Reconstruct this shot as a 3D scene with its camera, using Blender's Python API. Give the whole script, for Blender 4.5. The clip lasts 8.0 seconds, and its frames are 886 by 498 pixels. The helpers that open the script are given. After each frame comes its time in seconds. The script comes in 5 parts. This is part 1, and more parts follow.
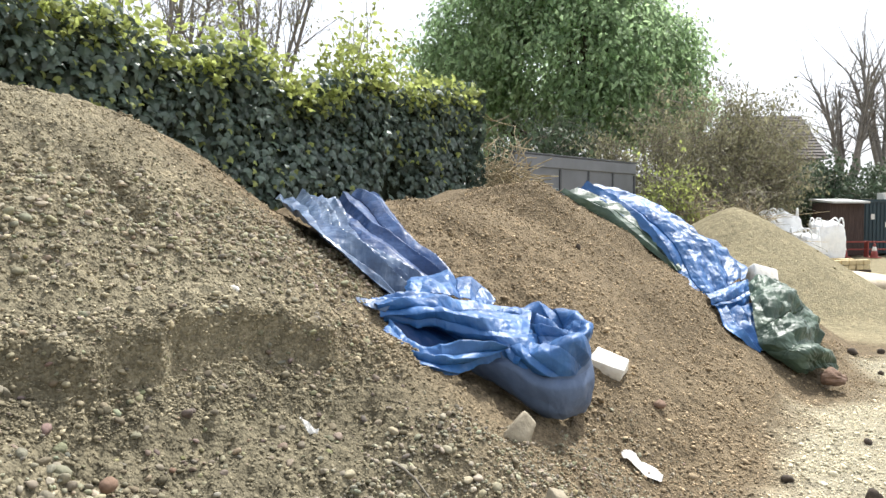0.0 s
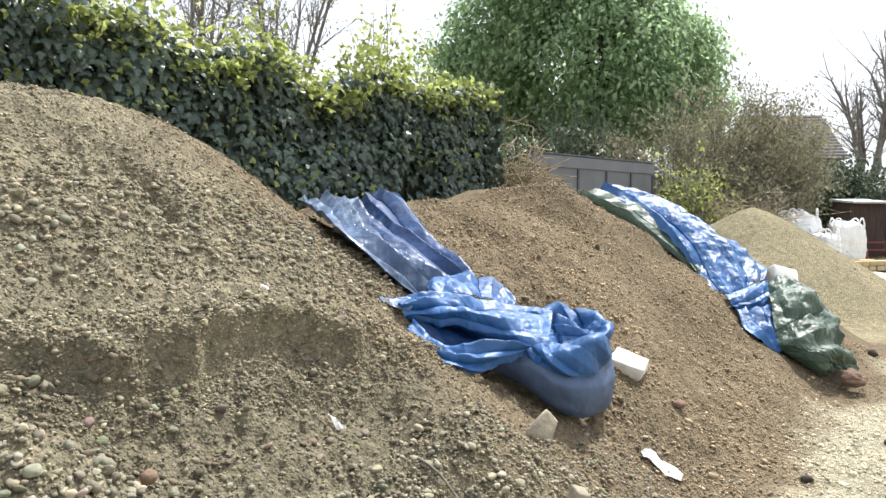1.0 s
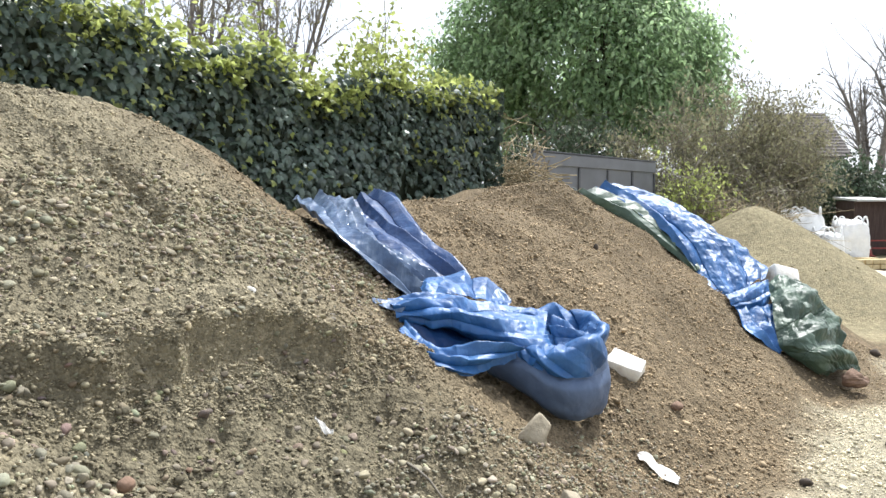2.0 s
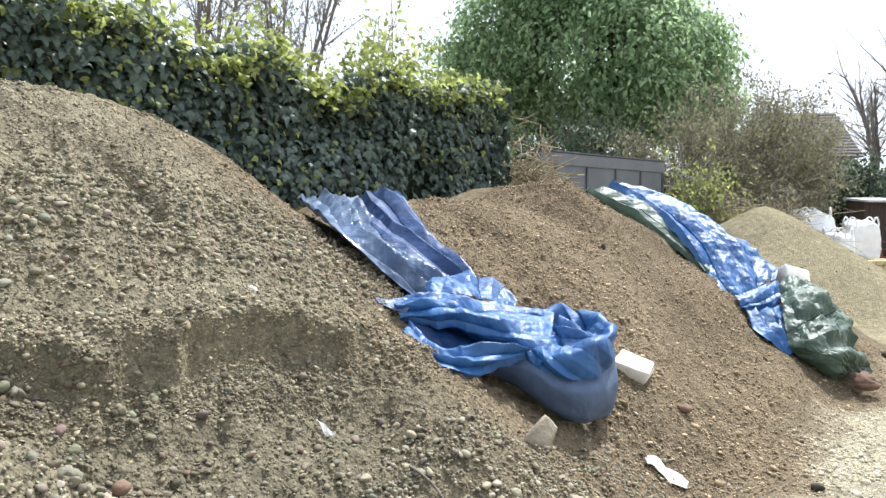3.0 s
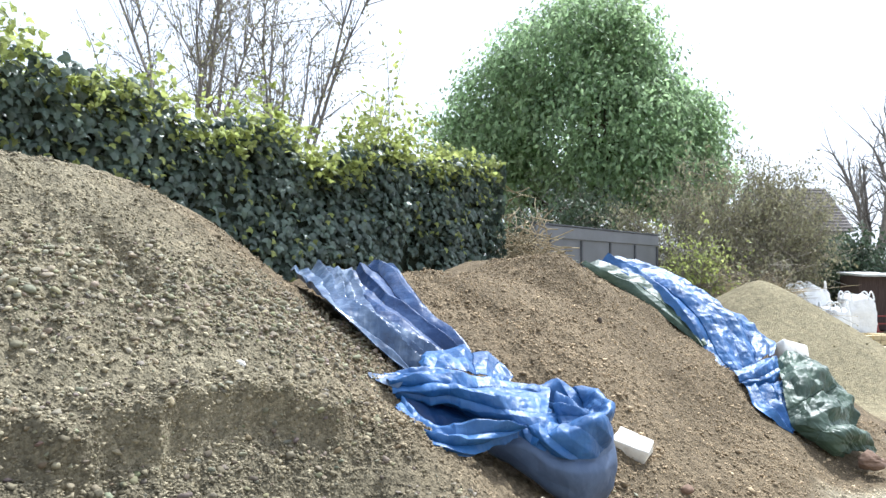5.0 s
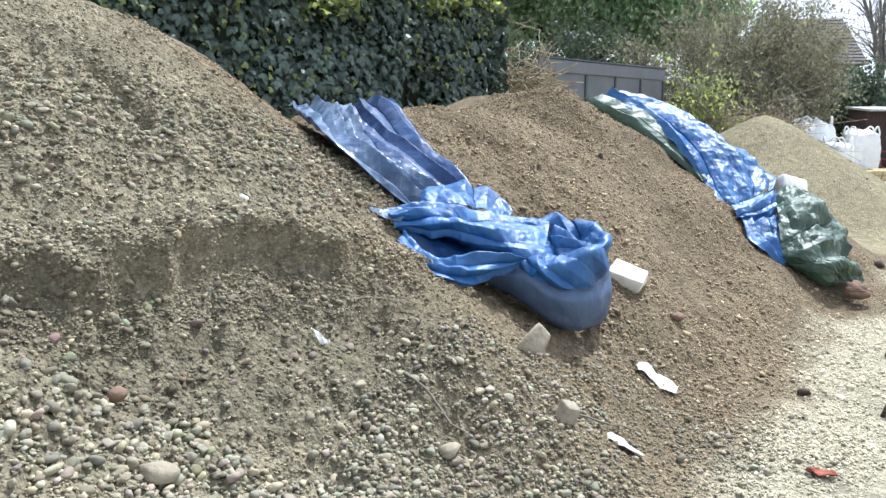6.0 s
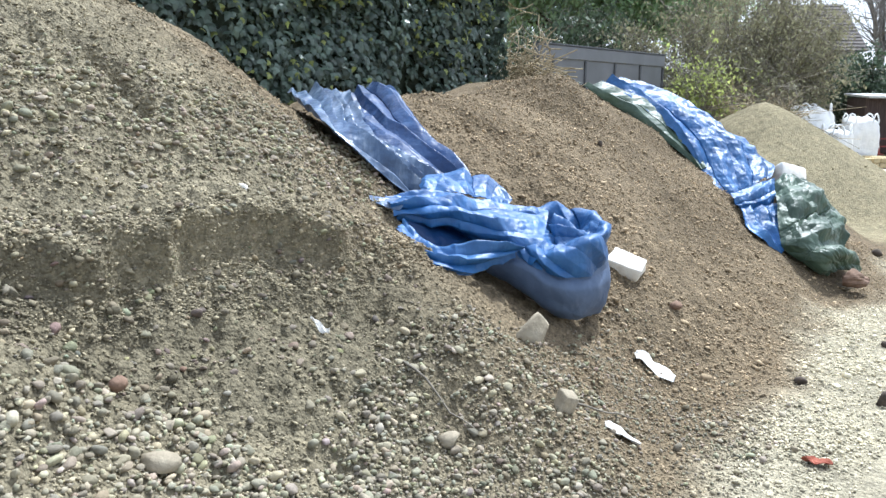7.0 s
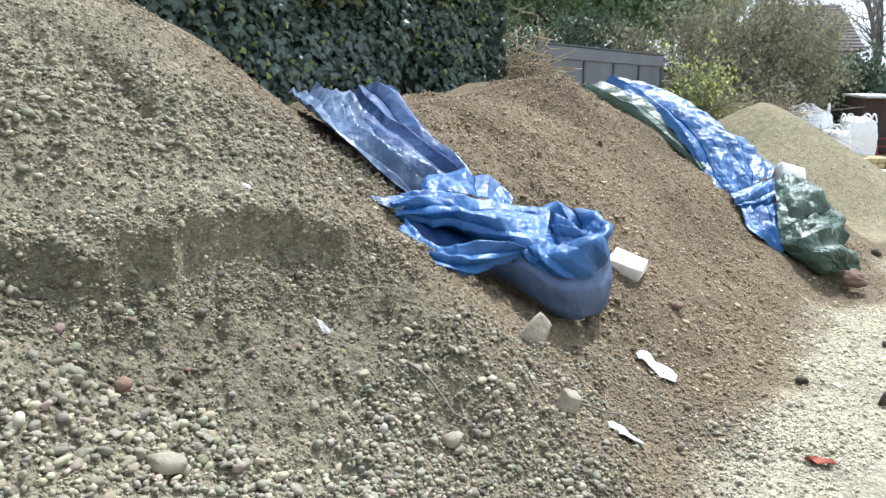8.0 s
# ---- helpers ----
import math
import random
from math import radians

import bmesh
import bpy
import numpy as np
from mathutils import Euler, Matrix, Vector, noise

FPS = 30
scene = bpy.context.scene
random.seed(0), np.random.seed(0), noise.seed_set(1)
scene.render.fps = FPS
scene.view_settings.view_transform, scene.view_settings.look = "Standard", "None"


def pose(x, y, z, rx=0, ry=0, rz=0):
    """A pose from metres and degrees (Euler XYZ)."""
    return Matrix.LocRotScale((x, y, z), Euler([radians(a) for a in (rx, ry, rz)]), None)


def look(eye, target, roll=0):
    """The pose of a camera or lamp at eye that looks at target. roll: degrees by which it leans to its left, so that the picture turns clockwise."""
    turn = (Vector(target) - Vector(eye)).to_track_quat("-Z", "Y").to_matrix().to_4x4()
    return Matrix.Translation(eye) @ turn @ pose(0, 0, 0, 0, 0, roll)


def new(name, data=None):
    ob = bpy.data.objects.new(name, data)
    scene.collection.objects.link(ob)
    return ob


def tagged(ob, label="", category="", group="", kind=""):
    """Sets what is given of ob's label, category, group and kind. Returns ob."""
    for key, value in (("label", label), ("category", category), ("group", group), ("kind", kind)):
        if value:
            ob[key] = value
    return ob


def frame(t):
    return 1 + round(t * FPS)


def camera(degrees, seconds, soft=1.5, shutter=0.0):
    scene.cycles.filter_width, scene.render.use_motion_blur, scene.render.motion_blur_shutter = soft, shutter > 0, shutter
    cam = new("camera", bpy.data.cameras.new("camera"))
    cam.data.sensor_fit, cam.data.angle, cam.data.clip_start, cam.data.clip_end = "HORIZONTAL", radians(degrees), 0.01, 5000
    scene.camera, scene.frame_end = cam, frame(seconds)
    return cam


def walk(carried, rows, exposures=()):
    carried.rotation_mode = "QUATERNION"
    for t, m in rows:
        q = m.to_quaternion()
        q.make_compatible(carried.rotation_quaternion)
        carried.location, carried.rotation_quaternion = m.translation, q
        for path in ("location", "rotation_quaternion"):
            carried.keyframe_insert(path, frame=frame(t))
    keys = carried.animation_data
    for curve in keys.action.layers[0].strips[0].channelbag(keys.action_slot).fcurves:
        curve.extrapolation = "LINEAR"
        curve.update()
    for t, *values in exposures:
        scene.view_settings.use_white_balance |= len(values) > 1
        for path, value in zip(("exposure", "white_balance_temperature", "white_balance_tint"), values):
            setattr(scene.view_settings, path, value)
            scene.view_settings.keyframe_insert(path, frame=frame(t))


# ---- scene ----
cam = camera(60.9, 8.0)
PATH = [
    (0, (0.053, -0.039, 1.554), (0.026, 1.959, 1.461), 0.0),
    (0.5, (0.061, -0.088, 1.566), (-0.01, 1.908, 1.472), 0.1),
    (1, (0.015, -0.11, 1.565), (-0.054, 1.886, 1.47), 0.1),
    (1.5, (0.047, -0.086, 1.573), (-0.022, 1.91, 1.475), 0.0),
    (3, (0.085, 0.016, 1.564), (-0.013, 2.011, 1.466), 0.1),
    (3.5, (0.079, 0.03, 1.561), (-0.018, 2.025, 1.464), 0.1),
    (4, (0.078, 0.043, 1.557), (-0.015, 2.039, 1.46), 0.1),
    (4.4, (0.093, 0.047, 1.555), (-0.001, 2.043, 1.465), 0.1),
    (4.5, (0.08, 0.062, 1.574), (-0.009, 2.059, 1.53), 0.4),
    (4.7, (0.082, 0.071, 1.577), (-0.005, 2.067, 1.675), 0.5),
    (5.8, (0.1, 0.055, 1.542), (0.011, 2.045, 1.361), 0.0),
    (6, (0.096, 0.055, 1.552), (0.008, 2.025, 1.219), 0.1),
    (6.2, (0.095, 0.054, 1.562), (0.009, 2.019, 1.199), 0.2),
    (6.5, (0.094, 0.054, 1.568), (0.009, 2.018, 1.198), 0.2),
    (7, (0.089, 0.053, 1.57), (0.007, 2.016, 1.199), 0.3),
    (7.5, (0.078, 0.055, 1.568), (-0.002, 2.018, 1.198), 0.3),
    (8, (0.065, 0.055, 1.57), (-0.011, 2.019, 1.199), 0.3),
]
EXPOSURES = [(0, 1.13, 6080, 8), (3.5, 1.15, 5700, 8), (4.7, 1.25, 5580, 8), (6, 1.13, 5430, 7), (8, 1.13, 5430, 7)]
walk(cam, [(t, look(e, g, r)) for t, e, g, r in PATH], EXPOSURES)

# ---- world, sun ----
SUN = (0.33, 0.52, 1.0)
sun_az = math.atan2(SUN[0], SUN[1])
sun_el = math.atan2(SUN[2], math.hypot(SUN[0], SUN[1]))
world = bpy.data.worlds.new("sky")
scene.world = world
world.use_nodes = True
wn = world.node_tree.nodes
sky = wn.new("ShaderNodeTexSky")
sky.sky_type, sky.sun_disc = "NISHITA", False
sky.sun_elevation, sky.sun_rotation = sun_el, sun_az
sky.dust_density, sky.air_density, sky.ozone_density = 6.0, 0.6, 1.0
wn["Background"].inputs["Strength"].default_value = 0.15
veil = wn.new("ShaderNodeMix")  # thin high cloud over the blue
veil.data_type = "RGBA"
veil.inputs[0].default_value = 0.7
veil.inputs[7].default_value = (4.3, 4.3, 4.3, 1)
world.node_tree.links.new(sky.outputs[0], veil.inputs[6])
world.node_tree.links.new(veil.outputs[2], wn["Background"].inputs["Color"])
sun = new("sun", bpy.data.lights.new("sun", "SUN"))
sun.data.energy, sun.data.angle, sun.data.color = 3.4, radians(1.6), (1.0, 0.94, 0.85)
sun.matrix_world = look((0, 0, 20), (-SUN[0] * 10, -SUN[1] * 10, 20 - SUN[2] * 10))


# ---- materials ----
def material(name, stops, scale=6.0, detail=6.0, rough=0.85, bump=0.3, bump_scale=40.0, metal=0.0, island=0.0,
             spec=0.3, translucent=0.0, second=0.0, second_scale=1.0, attribute="", stretch=(1, 1, 1), pebbly=0.0, crinkle=0.0):
    """Noise-coloured surface: stops are (position, colour). island: brightness spread from piece to piece."""
    m = bpy.data.materials.new(name)
    m.use_nodes = True
    n, l = m.node_tree.nodes, m.node_tree.links
    b = n["Principled BSDF"]
    co = n.new("ShaderNodeTexCoord")
    mp = n.new("ShaderNodeMapping")
    mp.inputs["Scale"].default_value = stretch
    l.new(co.outputs["Object"], mp.inputs["Vector"])
    tex = n.new("ShaderNodeTexNoise")
    tex.inputs["Scale"].default_value, tex.inputs["Detail"].default_value = scale, detail
    tex.inputs["Roughness"].default_value = 0.65
    l.new(mp.outputs[0], tex.inputs["Vector"])
    ramp = n.new("ShaderNodeValToRGB")
    el = ramp.color_ramp.elements
    while len(el) < len(stops):
        el.new(0.5)
    for e, (p, c) in zip(el, stops):
        e.position, e.color = p, (*c, 1)
    l.new(tex.outputs["Fac"], ramp.inputs["Fac"])
    col = ramp.outputs["Color"]

    def blend(kind, fac, a, c):
        mix = n.new("ShaderNodeMix")
        mix.data_type, mix.blend_type = "RGBA", kind
        mix.inputs[0].default_value = 1.0
        if isinstance(fac, float):
            mix.inputs[0].default_value = fac
        else:
            l.new(fac, mix.inputs[0])
        l.new(a, mix.inputs[6])
        if isinstance(c, tuple):
            mix.inputs[7].default_value = (*c, 1)
        else:
            l.new(c, mix.inputs[7])
        return mix.outputs[2]

    if attribute:
        at = n.new("ShaderNodeAttribute")
        at.attribute_name = attribute
        col = blend("MULTIPLY", 1.0, col, at.outputs["Color"])
    if second:
        big = n.new("ShaderNodeTexNoise")
        big.inputs["Scale"].default_value, big.inputs["Detail"].default_value = second_scale, 3.0
        l.new(co.outputs["Object"], big.inputs["Vector"])
        r2 = n.new("ShaderNodeMapRange")
        r2.inputs["From Min"].default_value, r2.inputs["From Max"].default_value = 0.35, 0.68
        r2.inputs["To Min"].default_value, r2.inputs["To Max"].default_value = 1 - second, 1 + second * 0.6
        l.new(big.outputs["Fac"], r2.inputs["Value"])
        col = blend("MULTIPLY", 1.0, col, r2.outputs[0])
    if island:
        geo = n.new("ShaderNodeNewGeometry")
        r3 = n.new("ShaderNodeMapRange")
        r3.inputs["To Min"].default_value, r3.inputs["To Max"].default_value = 1 - island, 1 + island
        l.new(geo.outputs["Random Per Island"], r3.inputs["Value"])
        col = blend("MULTIPLY", 1.0, col, r3.outputs[0])
    lumps = []
    if pebbly:
        for k, size in enumerate((pebbly, pebbly * 2.3)):
            vor = n.new("ShaderNodeTexVoronoi")
            vor.inputs["Scale"].default_value, vor.inputs["Randomness"].default_value = size, 1.0
            l.new(co.outputs["Object"], vor.inputs["Vector"])
            lumps.append(vor.outputs["Distance"])
            tone = n.new("ShaderNodeSeparateColor")
            l.new(vor.outputs["Color"], tone.inputs[0])
            r4 = n.new("ShaderNodeMapRange")
            r4.inputs["To Min"].default_value, r4.inputs["To Max"].default_value = (0.82, 1.22) if k == 0 else (0.78, 1.24)
            l.new(tone.outputs[0], r4.inputs["Value"])
            col = blend("MULTIPLY", 1.0, col, r4.outputs[0])
    for size in (crinkle, crinkle * 2.4) if crinkle else ():
        vor = n.new("ShaderNodeTexVoronoi")
        vor.distance = "MANHATTAN"
        vor.inputs["Scale"].default_value = size
        l.new(co.outputs["Object"], vor.inputs["Vector"])
        lumps.append(vor.outputs["Distance"])
    l.new(col, b.inputs["Base Color"])
    b.inputs["Roughness"].default_value, b.inputs["Metallic"].default_value = rough, metal
    b.inputs["Specular IOR Level"].default_value = spec
    if bump:
        t2 = n.new("ShaderNodeTexNoise")
        t2.inputs["Scale"].default_value, t2.inputs["Detail"].default_value = bump_scale, 5.0
        l.new(mp.outputs[0], t2.inputs["Vector"])
        bp = n.new("ShaderNodeBump")
        bp.inputs["Strength"].default_value, bp.inputs["Distance"].default_value = bump, 0.5 / bump_scale
        l.new(t2.outputs["Fac"], bp.inputs["Height"])
        last = bp
        for k, lump in enumerate(lumps):
            nb = n.new("ShaderNodeBump")
            nb.invert = True
            nb.inputs["Strength"].default_value, nb.inputs["Distance"].default_value = (0.6, (0.015, 0.008)[k]) if pebbly else (0.3, (0.02, 0.010)[k])
            l.new(lump, nb.inputs["Height"])
            l.new(last.outputs[0], nb.inputs["Normal"])
            last = nb
        l.new(last.outputs[0], b.inputs["Normal"])
    if translucent:
        tr = n.new("ShaderNodeBsdfTranslucent")
        l.new(col, tr.inputs["Color"])
        mx = n.new("ShaderNodeMixShader")
        mx.inputs[0].default_value = translucent
        l.new(b.outputs[0], mx.inputs[1])
        l.new(tr.outputs[0], mx.inputs[2])
        l.new(mx.outputs[0], n["Material Output"].inputs["Surface"])
    return m


SOIL = material("soil", [(0.25, (0.62, 0.62, 0.62)), (0.5, (1.0, 1.0, 1.0)), (0.75, (1.38, 1.36, 1.32))], 11.0, 9.0, 0.95, 1.0, 38.0,
                spec=0.1, second=0.16, second_scale=1.3, attribute="zone", pebbly=42.0)
PEBBLE = material("pebble", [(0.25, (0.70, 0.70, 0.70)), (0.5, (1.0, 1.0, 1.0)), (0.78, (1.3, 1.28, 1.25))], 14.0, 5.0, 0.85, 0.5, 60.0,
                  island=0.34, spec=0.2, second=0.2, second_scale=8.0, attribute="zone")
GRIT = material("grit", [(0.25, (0.75, 0.75, 0.75)), (0.5, (1.0, 1.0, 1.0)), (0.78, (1.3, 1.28, 1.25))], 12.0, 4.0, 0.9, 0.4, 80.0,
                island=0.3, spec=0.15, second=0.15, second_scale=5.0, attribute="zone")
TARP_BLUE = material("blue_tarpaulin", [(0.28, (0.018, 0.07, 0.20)), (0.5, (0.028, 0.10, 0.265)), (0.75, (0.055, 0.155, 0.35))], 6.0, 9.0, 0.47, 0.12, 90.0, spec=0.42, second=0.25, second_scale=3.5, crinkle=8.0)
# faded blue; the palest stops paint highlights as streaks along the folds
TARP_FADED_SHEEN = material("faded_blue_tarpaulin_sheen", [(0.30, (0.020, 0.045, 0.105)), (0.46, (0.040, 0.080, 0.165)), (0.56, (0.10, 0.15, 0.245)), (0.70, (0.27, 0.33, 0.42))], 5.0, 8.0, 0.30, 0.12, 90.0, spec=0.6, second=0.25, second_scale=2.0, crinkle=7.0, stretch=(2.0, 0.7, 0.5))
# darker copy of the blue sheet, with shade put into its colour
TARP_BLUE_SHADED = material("shaded_blue_tarpaulin", [(0.28, (0.010, 0.032, 0.10)), (0.5, (0.016, 0.048, 0.145)), (0.75, (0.026, 0.075, 0.19))], 6.0, 8.0, 0.42, 0.12, 90.0, spec=0.4, second=0.2, second_scale=2.0, crinkle=7.0)
TARP_BAG = material("grey_blue_tarpaulin", [(0.3, (0.065, 0.095, 0.165)), (0.55, (0.085, 0.12, 0.20)), (0.8, (0.115, 0.155, 0.24))], 9.0, 8.0, 0.55, 0.15, 90.0, spec=0.3, second=0.2, second_scale=2.0)
TARP_GREEN = material("green_tarpaulin", [(0.3, (0.030, 0.055, 0.036)), (0.5, (0.05, 0.082, 0.055)), (0.75, (0.085, 0.125, 0.085))], 5.0, 8.0, 0.48, 0.12, 90.0, spec=0.4, second=0.25, second_scale=2.5, crinkle=7.0)
WHITE_BLOCK = material("white_block", [(0.3, (0.62, 0.57, 0.49)), (0.55, (0.78, 0.75, 0.68)), (0.8, (0.85, 0.83, 0.78))], 12.0, 6.0, 0.8, 0.3, 50.0, spec=0.2)
STONE_FLAT = material("flat_stone", [(0.3, (0.20, 0.17, 0.12)), (0.55, (0.31, 0.27, 0.20)), (0.8, (0.40, 0.36, 0.28))], 9.0, 7.0, 0.9, 0.6, 40.0, spec=0.2)
PAPER = material("scrap", [(0.3, (0.62, 0.58, 0.52)), (0.7, (0.84, 0.82, 0.78))], 15.0, 4.0, 0.8, 0.2, 60.0)
RED_RAG = material("red_rag", [(0.3, (0.20, 0.055, 0.035)), (0.7, (0.32, 0.11, 0.07))], 20.0, 4.0, 0.9, 0.3, 60.0)
DARK_CLOD = material("dark_clod", [(0.3, (0.04, 0.033, 0.026)), (0.7, (0.09, 0.07, 0.055))], 20.0, 5.0, 0.95, 0.6, 60.0)
RUST = material("rusty_clay", [(0.3, (0.13, 0.085, 0.06)), (0.7, (0.23, 0.15, 0.105))], 20.0, 5.0, 0.9, 0.5, 60.0)
IVY = material("ivy_leaf", [(0.3, (0.062, 0.088, 0.070)), (0.6, (0.098, 0.135, 0.102)), (0.8, (0.14, 0.18, 0.13))], 3.0, 4.0, 0.42, 0.1, 60.0, island=0.4, spec=0.5, translucent=0.2)
IVY_YOUNG = material("young_leaf", [(0.3, (0.26, 0.31, 0.09)), (0.6, (0.38, 0.42, 0.14)), (0.8, (0.50, 0.52, 0.20))], 3.0, 4.0, 0.5, 0.1, 60.0, island=0.35, spec=0.35, translucent=0.6)
# near-black, so that gaps between the ivy leaves look shaded
HEDGE_SHADE = material("hedge_shade", [(0.3, (0.025, 0.032, 0.022)), (0.7, (0.05, 0.06, 0.04))], 8.0, 6.0, 0.95, 0.8, 20.0, spec=0.1)
TREE_LEAF = material("tree_leaf", [(0.3, (0.27, 0.37, 0.21)), (0.6, (0.35, 0.46, 0.25)), (0.8, (0.44, 0.54, 0.28))], 0.5, 4.0, 0.5, 0.0, 60.0, island=0.4, spec=0.35, translucent=0.65)
SHRUB_LEAF = material("shrub_leaf", [(0.3, (0.19, 0.18, 0.115)), (0.6, (0.26, 0.25, 0.15)), (0.8, (0.36, 0.33, 0.17))], 0.9, 4.0, 0.6, 0.0, 60.0, island=0.4, spec=0.3, translucent=0.45)
DARK_LEAF = material("dark_leaf", [(0.3, (0.055, 0.08, 0.05)), (0.6, (0.08, 0.11, 0.062)), (0.8, (0.12, 0.15, 0.075))], 0.9, 4.0, 0.6, 0.0, 60.0, island=0.4, spec=0.3, translucent=0.25)
TWIG = material("twig", [(0.3, (0.15, 0.132, 0.108)), (0.6, (0.22, 0.197, 0.16)), (0.8, (0.30, 0.27, 0.22))], 4.0, 4.0, 0.9, 0.0, 60.0, island=0.35, spec=0.2)
STRAW = material("dry_stem", [(0.3, (0.26, 0.21, 0.13)), (0.6, (0.38, 0.32, 0.21)), (0.8, (0.48, 0.42, 0.30))], 4.0, 4.0, 0.9, 0.0, 60.0, island=0.35, spec=0.2)
# bark of the far trees, lightened in colour to stand for haze
HAZED_BARK = material("hazed_bark", [(0.3, (0.17, 0.155, 0.14)), (0.7, (0.27, 0.25, 0.225))], 6.0, 5.0, 0.95, 0.4, 25.0, spec=0.15)
BARK = material("bark", [(0.3, (0.045, 0.036, 0.028)), (0.6, (0.08, 0.065, 0.05)), (0.8, (0.13, 0.11, 0.085))], 9.0, 7.0, 0.95, 0.8, 25.0, spec=0.15, stretch=(1, 1, 0.25))
FENCE_GREY = material("grey_coated_steel", [(0.3, (0.12, 0.125, 0.135)), (0.7, (0.155, 0.16, 0.172))], 2.0, 5.0, 0.5, 0.05, 30.0, spec=0.45, second=0.1)
FENCE_DARK = material("dark_steel", [(0.3, (0.05, 0.052, 0.058)), (0.7, (0.07, 0.073, 0.08))], 4.0, 5.0, 0.5, 0.05, 30.0, spec=0.4)
BAG_WHITE = material("woven_white_bag", [(0.3, (0.74, 0.75, 0.75)), (0.6, (0.84, 0.84, 0.83)), (0.8, (0.88, 0.88, 0.86))], 5.0, 7.0, 0.6, 0.5, 18.0, spec=0.3, second=0.08, second_scale=3.0)
ROOF_SHEET = material("pale_roof_sheet", [(0.3, (0.42, 0.42, 0.41)), (0.7, (0.58, 0.58, 0.57))], 5.0, 5.0, 0.6, 0.1, 30.0)
SHED_WOOD = material("brown_shed_wood", [(0.3, (0.045, 0.03, 0.026)), (0.7, (0.085, 0.06, 0.052))], 5.0, 6.0, 0.85, 0.3, 30.0, stretch=(6, 6, 0.6))
CONTAINER = material("dark_teal_steel", [(0.3, (0.016, 0.035, 0.045)), (0.7, (0.026, 0.05, 0.062))], 3.0, 5.0, 0.5, 0.1, 30.0, spec=0.45, second=0.15)
ROOF_TILE = material("brown_roof_tile", [(0.3, (0.10, 0.09, 0.085)), (0.7, (0.17, 0.15, 0.14))], 6.0, 6.0, 0.9, 0.5, 12.0, second=0.15)
HOUSE_WALL = material("rendered_wall", [(0.3, (0.36, 0.33, 0.29)), (0.7, (0.46, 0.43, 0.38))], 4.0, 6.0, 0.9, 0.2, 30.0)
YELLOW_STONE = material("yellow_stone", [(0.3, (0.42, 0.33, 0.18)), (0.7, (0.58, 0.48, 0.29))], 9.0, 6.0, 0.9, 0.4, 30.0, island=0.2)
RED_PLASTIC = material("red_plastic", [(0.3, (0.20, 0.04, 0.035)), (0.7, (0.28, 0.07, 0.055))], 9.0, 4.0, 0.6, 0.0, 30.0)
PALE_SAND = material("pale_sand", [(0.3, (0.42, 0.35, 0.25)), (0.7, (0.58, 0.50, 0.38))], 9.0, 7.0, 0.95, 0.6, 50.0)


# ---- mesh tools ----
def hashed(ix, iy, seed):
    n = (ix * 374761393 + iy * 668265263 + seed * 974711) & 0x7FFFFFFF
    n = ((n ^ (n >> 13)) * 1274126177) & 0x7FFFFFFF
    return ((n ^ (n >> 16)) & 0xFFFF) / 65535.0


def value_noise(x, y, seed=0):
    """Smooth noise in the plane, -1 to 1."""
    ix, iy = np.floor(x).astype(np.int64), np.floor(y).astype(np.int64)
    fx, fy = x - ix, y - iy
    fx, fy = fx * fx * (3 - 2 * fx), fy * fy * (3 - 2 * fy)
    a, b = hashed(ix, iy, seed), hashed(ix + 1, iy, seed)
    c, d = hashed(ix, iy + 1, seed), hashed(ix + 1, iy + 1, seed)
    return 2 * ((a * (1 - fx) + b * fx) * (1 - fy) + (c * (1 - fx) + d * fx) * fy) - 1


def fbm(x, y, octaves=4, seed=0):
    total, amp = 0, 1.0
    for k in range(octaves):
        total, amp, x, y = total + amp * value_noise(x, y, seed + k), amp * 0.5, x * 2.03 + 3.1, y * 2.03 + 7.7
    return total


def ridged(x, y, octaves=3, seed=0):
    """Noise with sharp crests, 0 to about 1.7."""
    total, amp = 0, 1.0
    for k in range(octaves):
        total, amp = total + amp * (1 - 2 * np.abs(value_noise(x, y, seed + k))), amp * 0.5
        x, y = x * 1.9 + 2.7 + 0.4 * y, y * 2.1 + 5.3
    return total


def facet(x, y, seed=0):
    """Noise of flat triangles with sharp creases between them, -1 to 1."""
    ix, iy = np.floor(x).astype(np.int64), np.floor(y).astype(np.int64)
    fx, fy = x - ix, y - iy
    a, b = hashed(ix, iy, seed), hashed(ix + 1, iy, seed)
    c, d = hashed(ix, iy + 1, seed), hashed(ix + 1, iy + 1, seed)
    low = a * (1 - fx - fy) + b * fx + c * fy
    high = d * (fx + fy - 1) + b * (1 - fy) + c * (1 - fx)
    return 2 * np.where(fx + fy < 1, low, high) - 1


def crumple(x, y, seed=0):
    """Creases of a crumpled plastic sheet, at three sizes, in metres of sheet."""
    total = 0
    for k, (size, amp, turn) in enumerate(((0.15, 1.0, 0.4), (0.075, 0.75, 1.3), (0.038, 0.45, 2.2))):
        c, s = math.cos(turn), math.sin(turn)
        wx, wy = x + 0.2 * size * value_noise(x / size, y / size, seed + 50 + k), y + 0.2 * size * value_noise(x / size + 9, y / size, seed + 60 + k)
        total = total + amp * facet((wx * c - wy * s) / size, (wx * s + wy * c) / size, seed + k)
    return total


